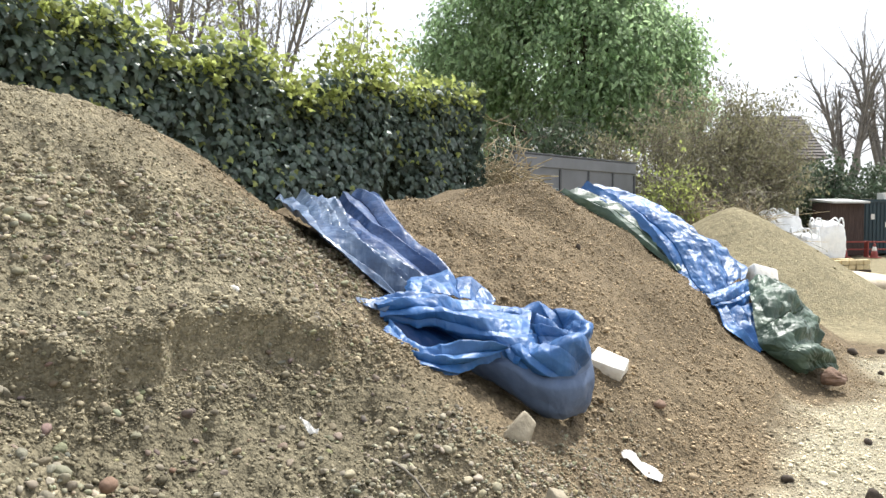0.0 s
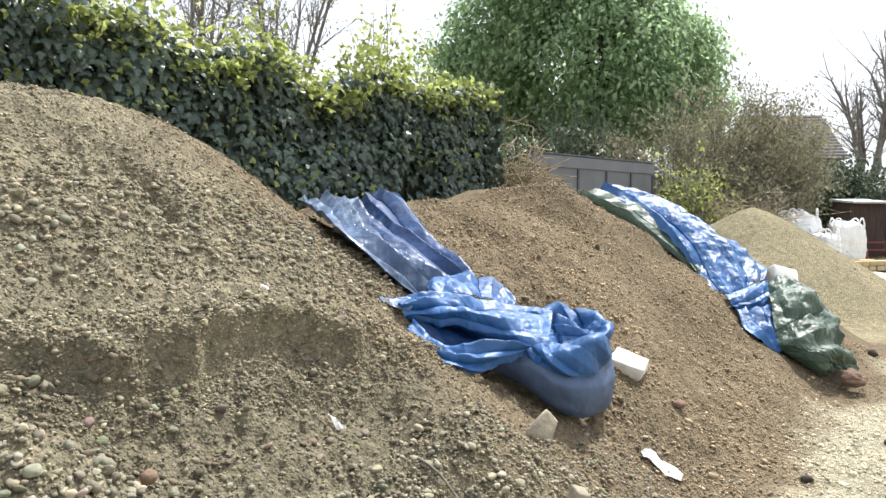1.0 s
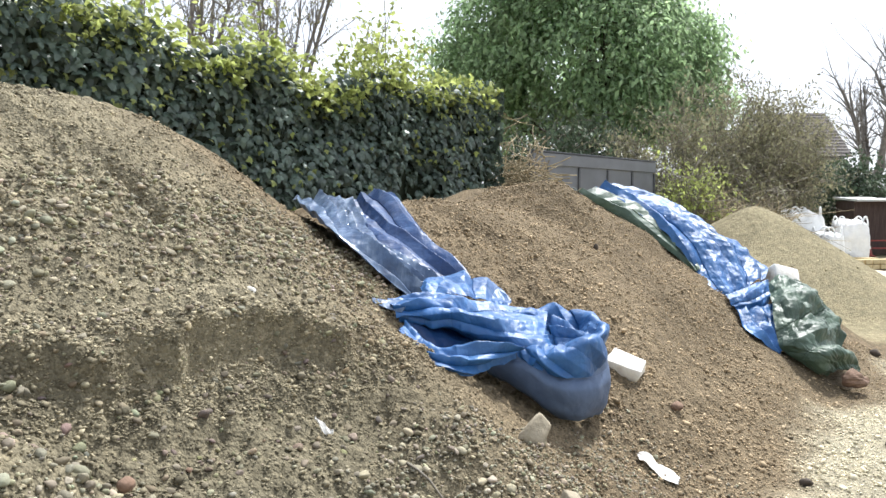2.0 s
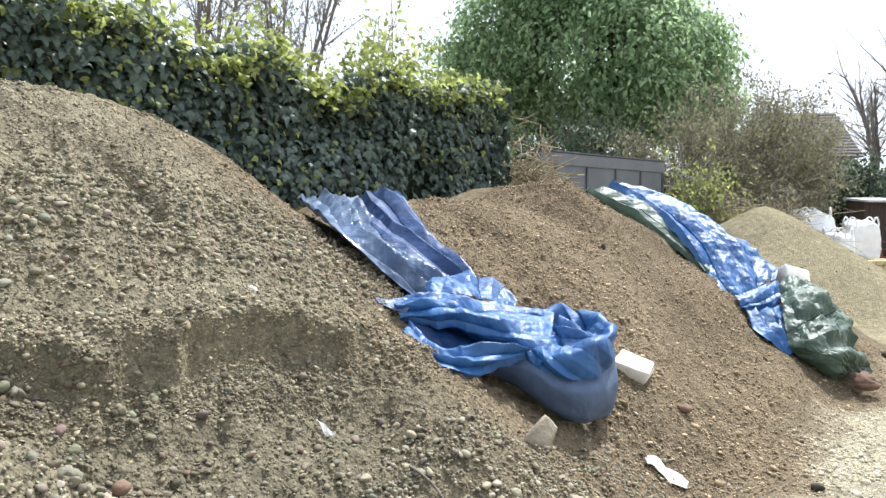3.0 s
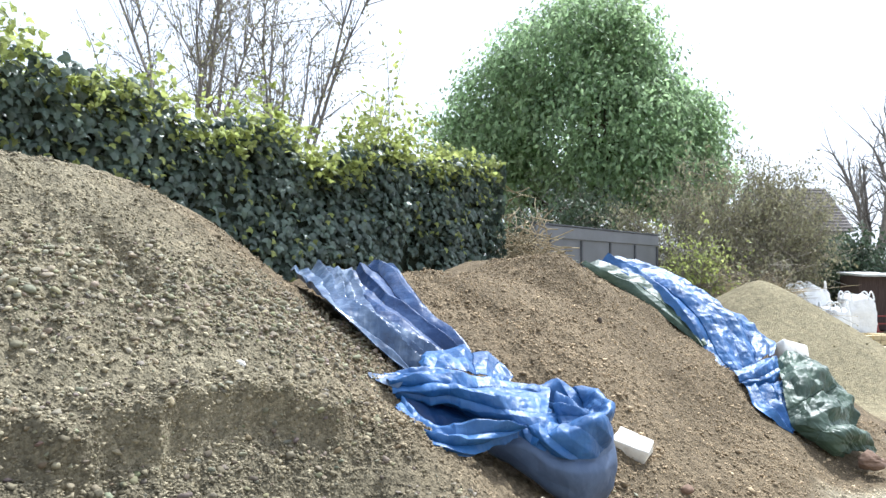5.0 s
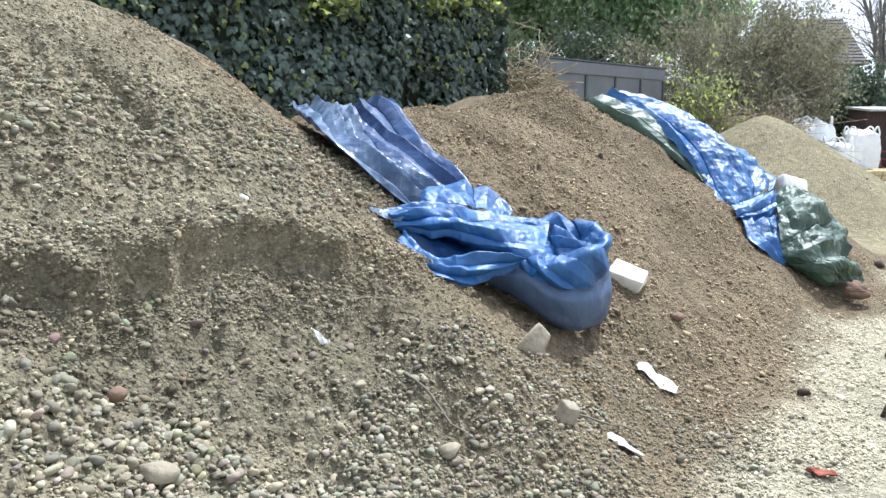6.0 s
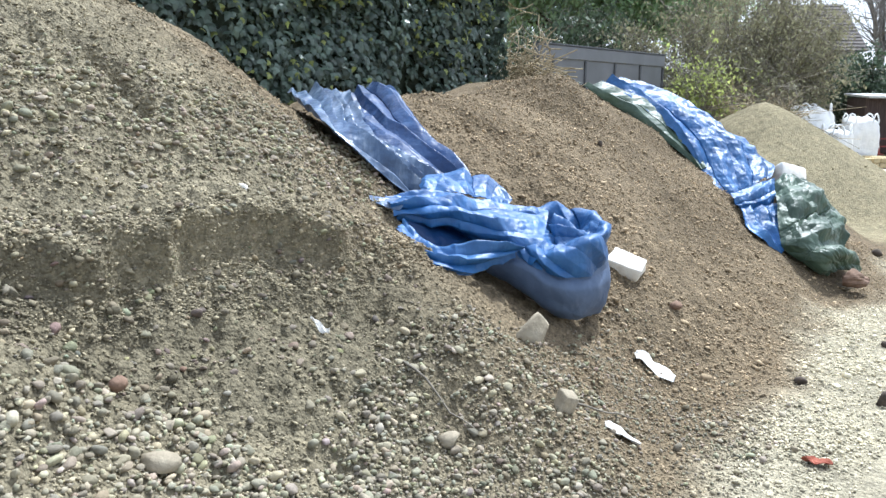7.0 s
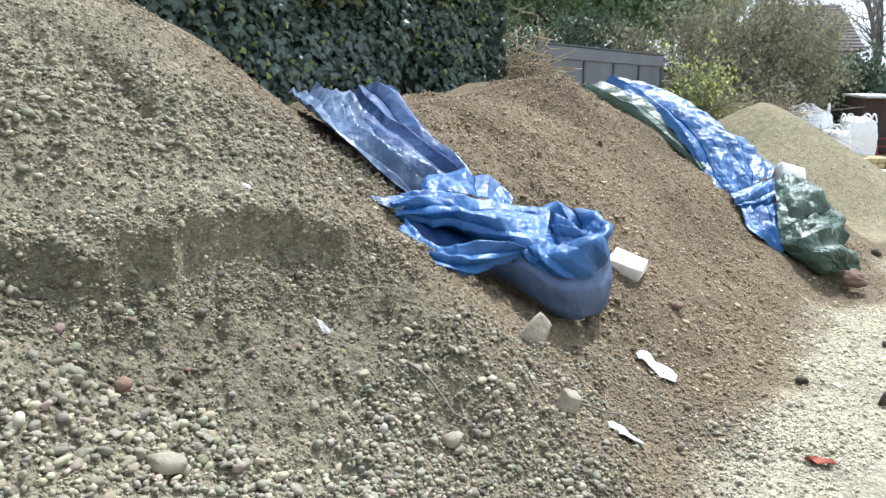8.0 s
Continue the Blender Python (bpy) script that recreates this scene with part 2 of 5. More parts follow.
def mesh_object(name, verts, faces, mat, parent=None, label="", smooth=True):
    verts, faces = np.asarray(verts, np.float32), np.asarray(faces, np.int32)
    me = bpy.data.meshes.new(name)
    k = faces.shape[1]
    me.vertices.add(len(verts))
    me.vertices.foreach_set("co", verts.ravel())
    me.loops.add(faces.size)
    me.loops.foreach_set("vertex_index", faces.ravel())
    me.polygons.add(len(faces))
    me.polygons.foreach_set("loop_start", np.arange(0, faces.size, k, dtype=np.int32))
    me.polygons.foreach_set("use_smooth", np.full(len(faces), smooth))
    me.update(calc_edges=True)
    me.validate()
    me.materials.append(mat)
    ob = new(name, me)
    if parent:
        ob.parent = parent
    if label:
        tagged(ob, label)
    return ob


def part(name, bm, mat, parent, label="", smooth=False):
    me = bpy.data.meshes.new(name)
    bmesh.ops.recalc_face_normals(bm, faces=bm.faces[:])
    for f in bm.faces:
        f.smooth = smooth
    bm.to_mesh(me)
    bm.free()
    me.materials.append(mat)
    ob = new(name, me)
    if parent:
        ob.parent = parent
    if label:
        tagged(ob, label)
    return ob


def thing(name, label, category, place=(0, 0, 0), turn=0.0, group="", kind=""):
    ob = new(name)
    ob.empty_display_size = 0.1
    ob.matrix_basis = pose(*place, 0, 0, turn)
    return tagged(ob, label, category, group, kind)


def box(sx, sy, sz, at=(0, 0, 0), bevel=0.0, bm=None, turn=None):
    """A box with its base centre at the given place."""
    own = bmesh.new() if bm is None else bm
    m = Matrix.Translation((at[0], at[1], at[2] + sz / 2)) @ (turn or Matrix.Identity(4)) @ Matrix.Diagonal((sx, sy, sz, 1))
    made = bmesh.ops.create_cube(own, size=1.0, matrix=m)
    if bevel:
        edges = list({e for v in made["verts"] for e in v.link_edges})
        bmesh.ops.bevel(own, geom=edges, offset=bevel, segments=2, affect="EDGES", profile=0.6)
    return own


class Geo:
    """Gathers triangles and makes one mesh of them."""

    def __init__(self):
        self.v, self.f, self.n = [], [], 0

    def add(self, v, f):
        self.v.append(np.asarray(v, np.float32))
        self.f.append(np.asarray(f, np.int64) + self.n)
        self.n += len(v)

    def tube(self, path, radii, sides=5):
        path = np.asarray(path, float)
        radii = np.broadcast_to(np.asarray(radii, float), len(path))
        t = np.gradient(path, axis=0)
        t /= np.linalg.norm(t, axis=1, keepdims=True) + 1e-9
        ref = np.where(np.abs(t[:, 2:3]) > 0.9, np.array([[1.0, 0, 0]]), np.array([[0, 0, 1.0]]))
        u = np.cross(t, ref)
        u /= np.linalg.norm(u, axis=1, keepdims=True) + 1e-9
        w = np.cross(t, u)
        a = np.arange(sides) * 2 * np.pi / sides
        v = path[:, None] + radii[:, None, None] * (np.cos(a)[None, :, None] * u[:, None] + np.sin(a)[None, :, None] * w[:, None])
        n = len(path)
        i, j = np.meshgrid(np.arange(n - 1), np.arange(sides), indexing="ij")
        p, q = i * sides + j, i * sides + (j + 1) % sides
        f = np.concatenate([np.stack([p, q, q + sides], -1).reshape(-1, 3), np.stack([p, q + sides, p + sides], -1).reshape(-1, 3)])
        self.add(v.reshape(-1, 3), f)

    def scatter(self, tv, tf, places, mats):
        """The template tv, tf at many places, each with its own 3 x 3 matrix."""
        v = np.einsum("nij,kj->nki", mats, tv) + places[:, None]
        f = tf[None] + (np.arange(len(places)) * len(tv))[:, None, None]
        self.add(v.reshape(-1, 3), f.reshape(-1, tf.shape[1]))

    def done(self, name, mat, parent=None, label="", smooth=True):
        return mesh_object(name, np.concatenate(self.v), np.concatenate(self.f), mat, parent, label, smooth)


rng = np.random.default_rng(7)


def turns(n, tilt=math.pi):
    """Random turns: any heading, tilted off upright by up to tilt."""
    a, b, c = rng.uniform(0, 2 * np.pi, n), rng.uniform(-tilt, tilt, n), rng.uniform(-tilt, tilt, n)
    z, o = np.zeros(n), np.ones(n)
    rz = np.stack([np.cos(a), -np.sin(a), z, np.sin(a), np.cos(a), z, z, z, o], -1).reshape(n, 3, 3)
    ry = np.stack([np.cos(b), z, np.sin(b), z, o, z, -np.sin(b), z, np.cos(b)], -1).reshape(n, 3, 3)
    rx = np.stack([o, z, z, z, np.cos(c), -np.sin(c), z, np.sin(c), np.cos(c)], -1).reshape(n, 3, 3)
    return rx @ ry @ rz


def facing(normals, up=(0, 0, -1), jitter=0.5):
    """Matrices whose z looks along the normals and whose y leans towards up."""
    n = normals + rng.normal(0, jitter, normals.shape)
    n /= np.linalg.norm(n, axis=1, keepdims=True)
    y = np.asarray(up, float) + rng.normal(0, 0.45, normals.shape)
    y = y - (y * n).sum(1, keepdims=True) * n
    y /= np.linalg.norm(y, axis=1, keepdims=True) + 1e-9
    return np.stack([np.cross(y, n), y, n], -1)


def grid_faces(nu, nv):
    i, j = np.meshgrid(np.arange(nu - 1), np.arange(nv - 1), indexing="ij")
    p = i * nv + j
    return np.stack([p, p + nv, p + nv + 1, p + 1], -1).reshape(-1, 4)


def stone_template(level, seed):
    bm = bmesh.new()
    bmesh.ops.create_icosphere(bm, subdivisions=level, radius=0.5)
    v = np.array([p.co[:] for p in bm.verts])
    f = np.array([[q.index for q in t.verts] for t in bm.faces])
    bm.free()
    r = np.random.default_rng(seed)
    for _ in range(11):
        a = r.normal(size=3)
        a /= np.linalg.norm(a)
        cut = r.uniform(0.22, 0.41)
        over = np.maximum(v @ a - cut, 0)
        v = v - 0.9 * over[:, None] * a
    return v * np.array([1.0, r.uniform(0.7, 0.95), r.uniform(0.5, 0.75)]), f


def clod_template(seed):
    r = np.random.default_rng(seed)
    v = np.array([[1, 0, 0], [-1, 0, 0], [0, 1, 0], [0, -1, 0], [0, 0, 1], [0, 0, -1.0]]) * 0.5
    v = v * r.uniform(0.75, 1.15, (6, 1)) * np.array([1, r.uniform(0.7, 1), r.uniform(0.4, 0.55)]) + r.normal(0, 0.07, (6, 3))
    f = np.array([[0, 2, 4], [2, 1, 4], [1, 3, 4], [3, 0, 4], [2, 0, 5], [1, 2, 5], [3, 1, 5], [0, 3, 5]])
    return v, f


STONES_FINE = [stone_template(2, k) for k in range(5)]
STONES_COARSE = [stone_template(1, 20 + k) for k in range(5)]
CLODS = [clod_template(40 + k) for k in range(8)]


# ---- the shape of the ground ----
def softmax2(a, b, k):
    return 0.5 * (a + b + np.sqrt((a - b) ** 2 + k * k))


def sstep(a, b, x):
    t = np.clip((x - a) / (b - a), 0, 1)
    return t * t * (3 - 2 * t)


def near_line(x, y, pts):
    best = np.full(np.shape(x), 99.0)
    for (ax, ay), (bx, by) in zip(pts, pts[1:]):
        t = np.clip(((x - ax) * (bx - ax) + (y - ay) * (by - ay)) / ((bx - ax) ** 2 + (by - ay) ** 2), 0, 1)
        best = np.minimum(best, np.hypot(x - ax - t * (bx - ax), y - ay - t * (by - ay)))
    return best


def bank(x, y):
    """Across the bank (d, uphill) and along it (s)."""
    return -0.79 * (x - 2.02) + 0.61 * (y - 5.9), 0.61 * (x - 2.02) + 0.79 * (y - 5.9)


def ridge(d, s, dc, s0, s1, top, slope, cap):
    r = np.hypot(d - dc, s - np.clip(s, s0, s1))
    z = top - slope * r
    return -softmax2(-z, -(cap + 0 * z), 0.22)


def scarp(d, s):
    """How far uphill of the scarp's ragged lip a place lies, and how strong the scarp is along the bank."""
    lip = d + 0.035 * np.sin(s * 4 + 1) + 0.05 * value_noise(s * 3.1, s * 0, 77) + 0.025 * value_noise(s * 11, s * 0, 78)
    return lip, sstep(-3.1, -3.7, s) * sstep(-5.3, -4.7, s)


def terrain(x, y):
    d, s = bank(x, y)
    a = ridge(d, s, 3.84, -9.0, -4.68, 3.43, 0.654, 2.34)
    lip, along = scarp(d, s)
    step = (0.50 * sstep(0.58, 0.52, lip) + 0.50 * sstep(0.56, 0.15, lip)) * along
    a = a - 0.13 * sstep(1.3, 0.8, d) - (0.30 - 0.12 * sstep(0.44, 0.05, d)) * step - 0.03 * sstep(0.5, -0.5, d) + 0.2 * sstep(-4.5, -5.2, s) * sstep(0.4, 0.0, d)
    a = a + 0.05 * np.exp(-((lip - 0.62) / 0.06) ** 2) * along
    groove = near_line(x, y, [(-2.12, 3.75), (-1.83, 3.58), (-1.60, 3.54), (-1.42, 3.44)]) + 0.02 * value_noise(x * 9, y * 9, 79)
    a = a - 0.07 * np.exp(-(groove / 0.06) ** 2) + 0.03 * np.exp(-((groove - 0.14) / 0.06) ** 2)
    b = ridge(d, s, 2.82, -0.71, 2.75, 2.43, 0.71, 1.81)
    b = b + 0.21 * np.exp(-((d - 2.13) / 0.7) ** 2 - ((s - 0.8) / 0.42) ** 2) - 0.12 * sstep(0.98, 0.38, s) * sstep(0.9, 2.0, d)
    b = b + 0.04 * np.exp(-((d - 1.7) / 0.7) ** 2 - ((s - 2.6) / 0.8) ** 2)
    r = np.hypot((x - 5.06) * np.where(x > 5.06, 1.0, 0.95), (y - 13.5) * 0.9)
    c = -softmax2(-(1.87 - 0.67 * r), -(1.81 + 0 * r), 0.25)
    z = softmax2(a, b, 0.18)
    z = softmax2(z, c, 0.1)
    return softmax2(z, 0 * z, 0.09) - 0.03


def rough_ground(x, y):
    """Terrain with runnels, clods and unevenness."""
    d, s = bank(x, y)
    z = terrain(x, y)
    on = sstep(-1.0, 0.0, d) * sstep(5.5, 3.5, s)
    z = z + on * (0.05 * fbm(x * 1.6, y * 1.6, 3, 3) + 0.025 * (ridged(s * 3.2, d * 0.8, 2, 11) - 0.8) * sstep(0.6, 1.1, d))
    z = z + 0.012 * fbm(x * 7, y * 7, 3, 5) * (0.35 + on)
    face = sstep(0.66, 0.5, d) * sstep(0.0, 0.3, d) * sstep(-3.2, -3.7, s) * sstep(-5.6, -5.0, s)
    z = z + face * 0.03 * fbm(s * 9, d * 14, 2, 31)
    near = sstep(8, 3, np.hypot(x, y))
    return z + near * (0.014 * value_noise(x * 17, y * 17, 8) + 0.011 * value_noise(x * 38, y * 38, 9)) * (0.3 + on)


def soil_colour(x, y, z):
    """The soil's colour at a place: grey spoil, brown spoil, pale trodden earth; the scarp's face darkened as shade."""
    d, s = bank(x, y)
    wobble = 0.25 * fbm(x * 1.1, y * 1.1, 3, 40)
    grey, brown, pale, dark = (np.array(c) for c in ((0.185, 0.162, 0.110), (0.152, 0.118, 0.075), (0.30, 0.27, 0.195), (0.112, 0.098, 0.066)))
    w_b = sstep(-4.1, -2.5, s + 0.5 * wobble)[..., None]
    w_p = sstep(0.22, 0.03, z + 0.12 * wobble)[..., None] * sstep(-0.6, -1.1, d + wobble)[..., None]
    # shade below the scarp's lip, put into the soil colour
    w_shade = (sstep(0.56, 0.42, d + 0.2 * wobble) * sstep(-0.3, 0.1, d + 0.3 * wobble) * sstep(-2.9, -3.6, s))[..., None]
    w_c = sstep(4.0, 5.0, s)[..., None]
    col = grey * (1 - w_b) + brown * w_b
    col = col * (1 - 0.65 * w_shade) + dark * 0.65 * w_shade
    col = col * (1 - w_c) + np.array([0.225, 0.195, 0.122]) * w_c
    return col * (1 - w_p) + pale * w_p


def undercut(x, y, z):
    """Pushes the scarp's lip out over its face."""
    lip, along = scarp(*bank(x, y))
    jut = 0.07 * along * np.exp(-((lip - 0.60) / 0.05) ** 2) * (0.75 + 0.6 * value_noise(x * 8, y * 8, 33))
    return x + 0.79 * jut, y - 0.61 * jut, z - 0.25 * jut


def set_zone(ob, col):
    at = ob.data.attributes.new("zone", "FLOAT_COLOR", "POINT")
    at.data.foreach_set("color", np.concatenate([col, np.ones(col.shape[:-1] + (1,))], -1).astype(np.float32).ravel())


def build_ground():
    front = np.radians(np.arange(-42, 44.01, 0.2))
    back = np.radians(np.arange(46, 318, 4.0))
    ang = np.concatenate([front, back])
    rad = np.concatenate([[0.02], np.geomspace(0.6, 26, 560), np.geomspace(27, 1500, 40)])
    a, r = np.meshgrid(ang, rad, indexing="ij")
    x, y = r * np.sin(a), r * np.cos(a)
    z = rough_ground(x, y)
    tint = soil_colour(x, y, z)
    x, y, z = undercut(x, y, z)
    n, k = len(ang), len(rad)
    i, j = np.meshgrid(np.arange(n), np.arange(k - 1), indexing="ij")
    p, q = i * k + j, ((i + 1) % n) * k + j
    faces = np.stack([p, p + 1, q + 1, q], -1).reshape(-1, 4)
    ob = mesh_object("ground", np.stack([x, y, z], -1).reshape(-1, 3), faces, SOIL)
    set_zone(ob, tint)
    tagged(ob, "bare brown earth with banked heaps of spoil and pale trodden soil", "ground", kind="structure")


def covered(x, y):
    """Where the tarpaulins lie."""
    return (near_line(x, y, [(-0.85, 5.9), (-0.6, 5.3), (-0.15, 4.95), (0.1, 4.6)]) < 0.33) | (near_line(x, y, [(-0.1, 4.2), (0.6, 4.4)]) < 0.24) | \
        (near_line(x, y, [(1.7, 8.8), (2.6, 7.8), (3.3, 7.0)]) < 0.36)


def scatter_stones(name, label, places, sizes, templates, mat, sink=0.22, tint=None, smooth=True, gain=1.05):
    geo, cols = Geo(), []
    x, y = places
    g = rough_ground(x, y)
    z = g + sizes * sink
    col = soil_colour(x, y, g) * rng.uniform(0.9 * gain, 2.1 * gain, (len(x), 1))
    x, y, z = undercut(x, y, z)
    if tint is not None:
        col = 0.15 * col + 0.85 * (np.array(tint) + rng.normal(0, 0.012, (len(x), 3)))
    pick = rng.integers(0, len(templates), len(x))
    m = turns(len(x), 0.6) * (sizes[:, None, None] * rng.uniform(0.8, 1.2, (len(x), 1, 3)))
    for k, (tv, tf) in enumerate(templates):
        w = pick == k
        geo.scatter(tv, tf, np.stack([x, y, z], -1)[w], m[w])
        cols.append(np.repeat(col[w], len(tv), 0))
    ob = geo.done(name, mat, smooth=smooth)
    set_zone(ob, np.concatenate(cols))
    return tagged(ob, label, "gravel", kind="stuff")


def from_bank(d, s):
    return 2.02 - 0.79 * d + 0.61 * s, 5.9 + 0.61 * d + 0.79 * s


def build_stones():
    # pebbles at the foot
    n = 80000
    d, s = rng.uniform(-1.4, 0.7, n), rng.uniform(-6.6, -1.2, n)
    x, y = from_bank(d, s)
    lump = fbm(x * 2.2, y * 2.2, 3, 60)
    want = sstep(0.14, -0.26, d + 0.22 * lump) * sstep(-1.4, -0.75, d + 0.2 * lump) * sstep(-1.2, -2.9, s) * (0.72 + 0.5 * lump)
    keep = (rng.uniform(0, 1, n) < want) & ~covered(x, y) & (y > 0.8 + 0.5 * lump)
    x, y, near = x[keep], y[keep], sstep(-2.4, -4.4, s[keep])
    size = np.clip(rng.lognormal(-3.88, 0.42, len(x)) * (0.70 + 0.45 * near), 0.010, 0.06)
    big = size > 0.036
    grey = (0.27, 0.245, 0.178)
    scatter_stones("foot_pebbles", "rounded grey-brown pebbles spilled along the heap's foot", (x[big], y[big]), size[big], STONES_FINE, PEBBLE, 0.26, grey)
    scatter_stones("foot_gravel", "fine grey-brown gravel along the heap's foot", (x[~big], y[~big]), size[~big], STONES_COARSE, PEBBLE, 0.26, grey)
    # pebble patches on the upper face of the grey heap
    n = 30000
    d, s = rng.uniform(0.45, 2.5, n), rng.uniform(-6.4, -2.5, n)
    x, y = from_bank(d, s)
    lump = fbm(x * 1.3 + 9, y * 1.3, 3, 70)
    band = np.exp(-((d - 1.15 - 0.08 * (s + 4)) / 0.30) ** 2) * sstep(-5.3, -4.6, s)
    want = np.clip(0.03 + 0.95 * band * (0.65 + 0.7 * lump) + 0.40 * sstep(-3.9, -3.2, s) * sstep(2.0, 1.2, d), 0, 0.85)
    keep = (rng.uniform(0, 1, n) < want) & ~covered(x, y) & (y > 0.8 + 0.5 * lump)
    x, y, on = x[keep], y[keep], band[keep]
    size = np.clip(rng.lognormal(-3.95, 0.42, len(x)) * (0.68 + 0.52 * on), 0.009, 0.065)
    big = size > 0.03
    scatter_stones("slope_pebbles", "rounded grey pebbles half sunk in the heap's face", (x[big], y[big]), size[big], STONES_FINE, PEBBLE, 0.18, (0.25, 0.225, 0.16))
    scatter_stones("slope_gravel", "patches of fine grey gravel on the heap's face", (x[~big], y[~big]), size[~big], STONES_COARSE, PEBBLE, 0.18, (0.24, 0.215, 0.15))
    # stones standing out of the scarp and its lip
    n = 750
    d, s = np.where(rng.uniform(0, 1, n) < 0.5, rng.uniform(0.46, 0.66, n), rng.uniform(0.1, 0.5, n)), rng.uniform(-5.2, -3.2, n)
    x, y = from_bank(d, s)
    size = np.clip(rng.lognormal(-3.8, 0.5, n), 0.012, 0.065)
    # tint kept darker than other pebbles, for the shade under the lip
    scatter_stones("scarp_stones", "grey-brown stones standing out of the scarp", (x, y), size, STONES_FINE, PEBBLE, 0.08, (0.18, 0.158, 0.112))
    # crumbs and clods over the grey heap
    n = 112000
    d, s = np.where(rng.uniform(0, 1, n) < 0.2, rng.uniform(0.36, 0.70, n), rng.uniform(-1.5, 2.6, n)), rng.uniform(-6.2, -1.6, n)
    x, y = from_bank(d, s)
    lump = fbm(x * 2.7, y * 2.7, 3, 80)
    keep = (rng.uniform(0, 1, n) < np.clip(0.7 + 0.5 * lump, 0.2, 1)) & ~covered(x, y) & (y > 0.8 + 0.5 * lump)
    x, y = x[keep], y[keep]
    size = np.clip(rng.lognormal(-4.55, 0.5, len(x)), 0.005, 0.05)
    scatter_stones("earth_crumbs", "crumbs and small clods of grey-brown earth", (x, y), size, CLODS, GRIT, 0.14, None, True)
    # clods over the brown heap
    n = 105000
    d, s = rng.uniform(-1.5, 2.9, n), rng.uniform(-2.2, 3.6, n)
    x, y = from_bank(d, s)
    lump = fbm(x * 1.9, y * 1.9, 3, 85)
    keep = (rng.uniform(0, 1, n) < np.clip(0.7 + 0.5 * lump, 0.15, 1) * sstep(-1.9, -0.9, d)) & ~covered(x, y)
    x, y = x[keep], y[keep]
    size = np.clip(rng.lognormal(-4.2, 0.45, len(x)) * (0.85 + 0.25 * (rng.uniform(0, 1, len(x)) < 0.08) * 2), 0.007, 0.07)
    scatter_stones("brown_clods", "clods and small stones of brown earth on the heap", (x, y), size, CLODS, GRIT, 0.16, None, True, 1.5)
    # loose stones on the trodden ground
    n = 12000
    x, y = rng.uniform(0.5, 12, n), rng.uniform(1.5, 22, n)
    d, s = bank(x, y)
    keep = (d < -0.5) & (rng.uniform(0, 1, n) < 0.25 + 0.45 * sstep(-2.2, -0.8, d)) | (np.hypot(x - 5.3, y - 13.5) < 3.0)
    x, y = x[keep], y[keep]
    size = np.clip(rng.lognormal(-4.0, 0.5, len(x)), 0.008, 0.08)
    scatter_stones("loose_stones", "scattered small stones on trodden pale soil", (x, y), size, CLODS, GRIT, 0.14, None, True)


# ---- plants ----
IVY_V = np.array([[0, 0, 0], [-0.30, 0.05, -0.05], [-0.52, 0.36, -0.09], [-0.27, 0.46, 0.0], [-0.20, 0.72, -0.04], [0, 1.0, -0.12],
                  [0.20, 0.72, -0.04], [0.27, 0.46, 0.0], [0.52, 0.36, -0.09], [0.30, 0.05, -0.05], [0, 0.4, 0.07]])
IVY_F = np.array([[10, k, k + 1] for k in range(9)] + [[10, 9, 0]])
LEAF_V = np.array([[0, 0, 0], [-0.27, 0.4, 0.05], [0, 0.45, -0.03], [0.27, 0.4, 0.05], [0, 1, -0.08]])
LEAF_F = np.array([[0, 2, 1], [0, 3, 2], [1, 2, 4], [2, 3, 4]])


def leaves(name, places, normals, sizes, mat, parent, template=0, jitter=0.5, up=(0, 0, -1), label=""):
    geo = Geo()
    tv, tf = (IVY_V, IVY_F) if template == 0 else (LEAF_V, LEAF_F)
    geo.scatter(tv, tf, places, facing(normals, up, jitter) * sizes[:, None, None])
    return geo.done(name, mat, parent, label, smooth=False)


def hedge_top(u):
    return 3.30 + 0.22 * fbm(u * 0.9, u * 0 + 2, 3, 90) + 0.62 * sstep(6.2, 4.2, u) + 0.42 * sstep(9.0, 10.3, u)


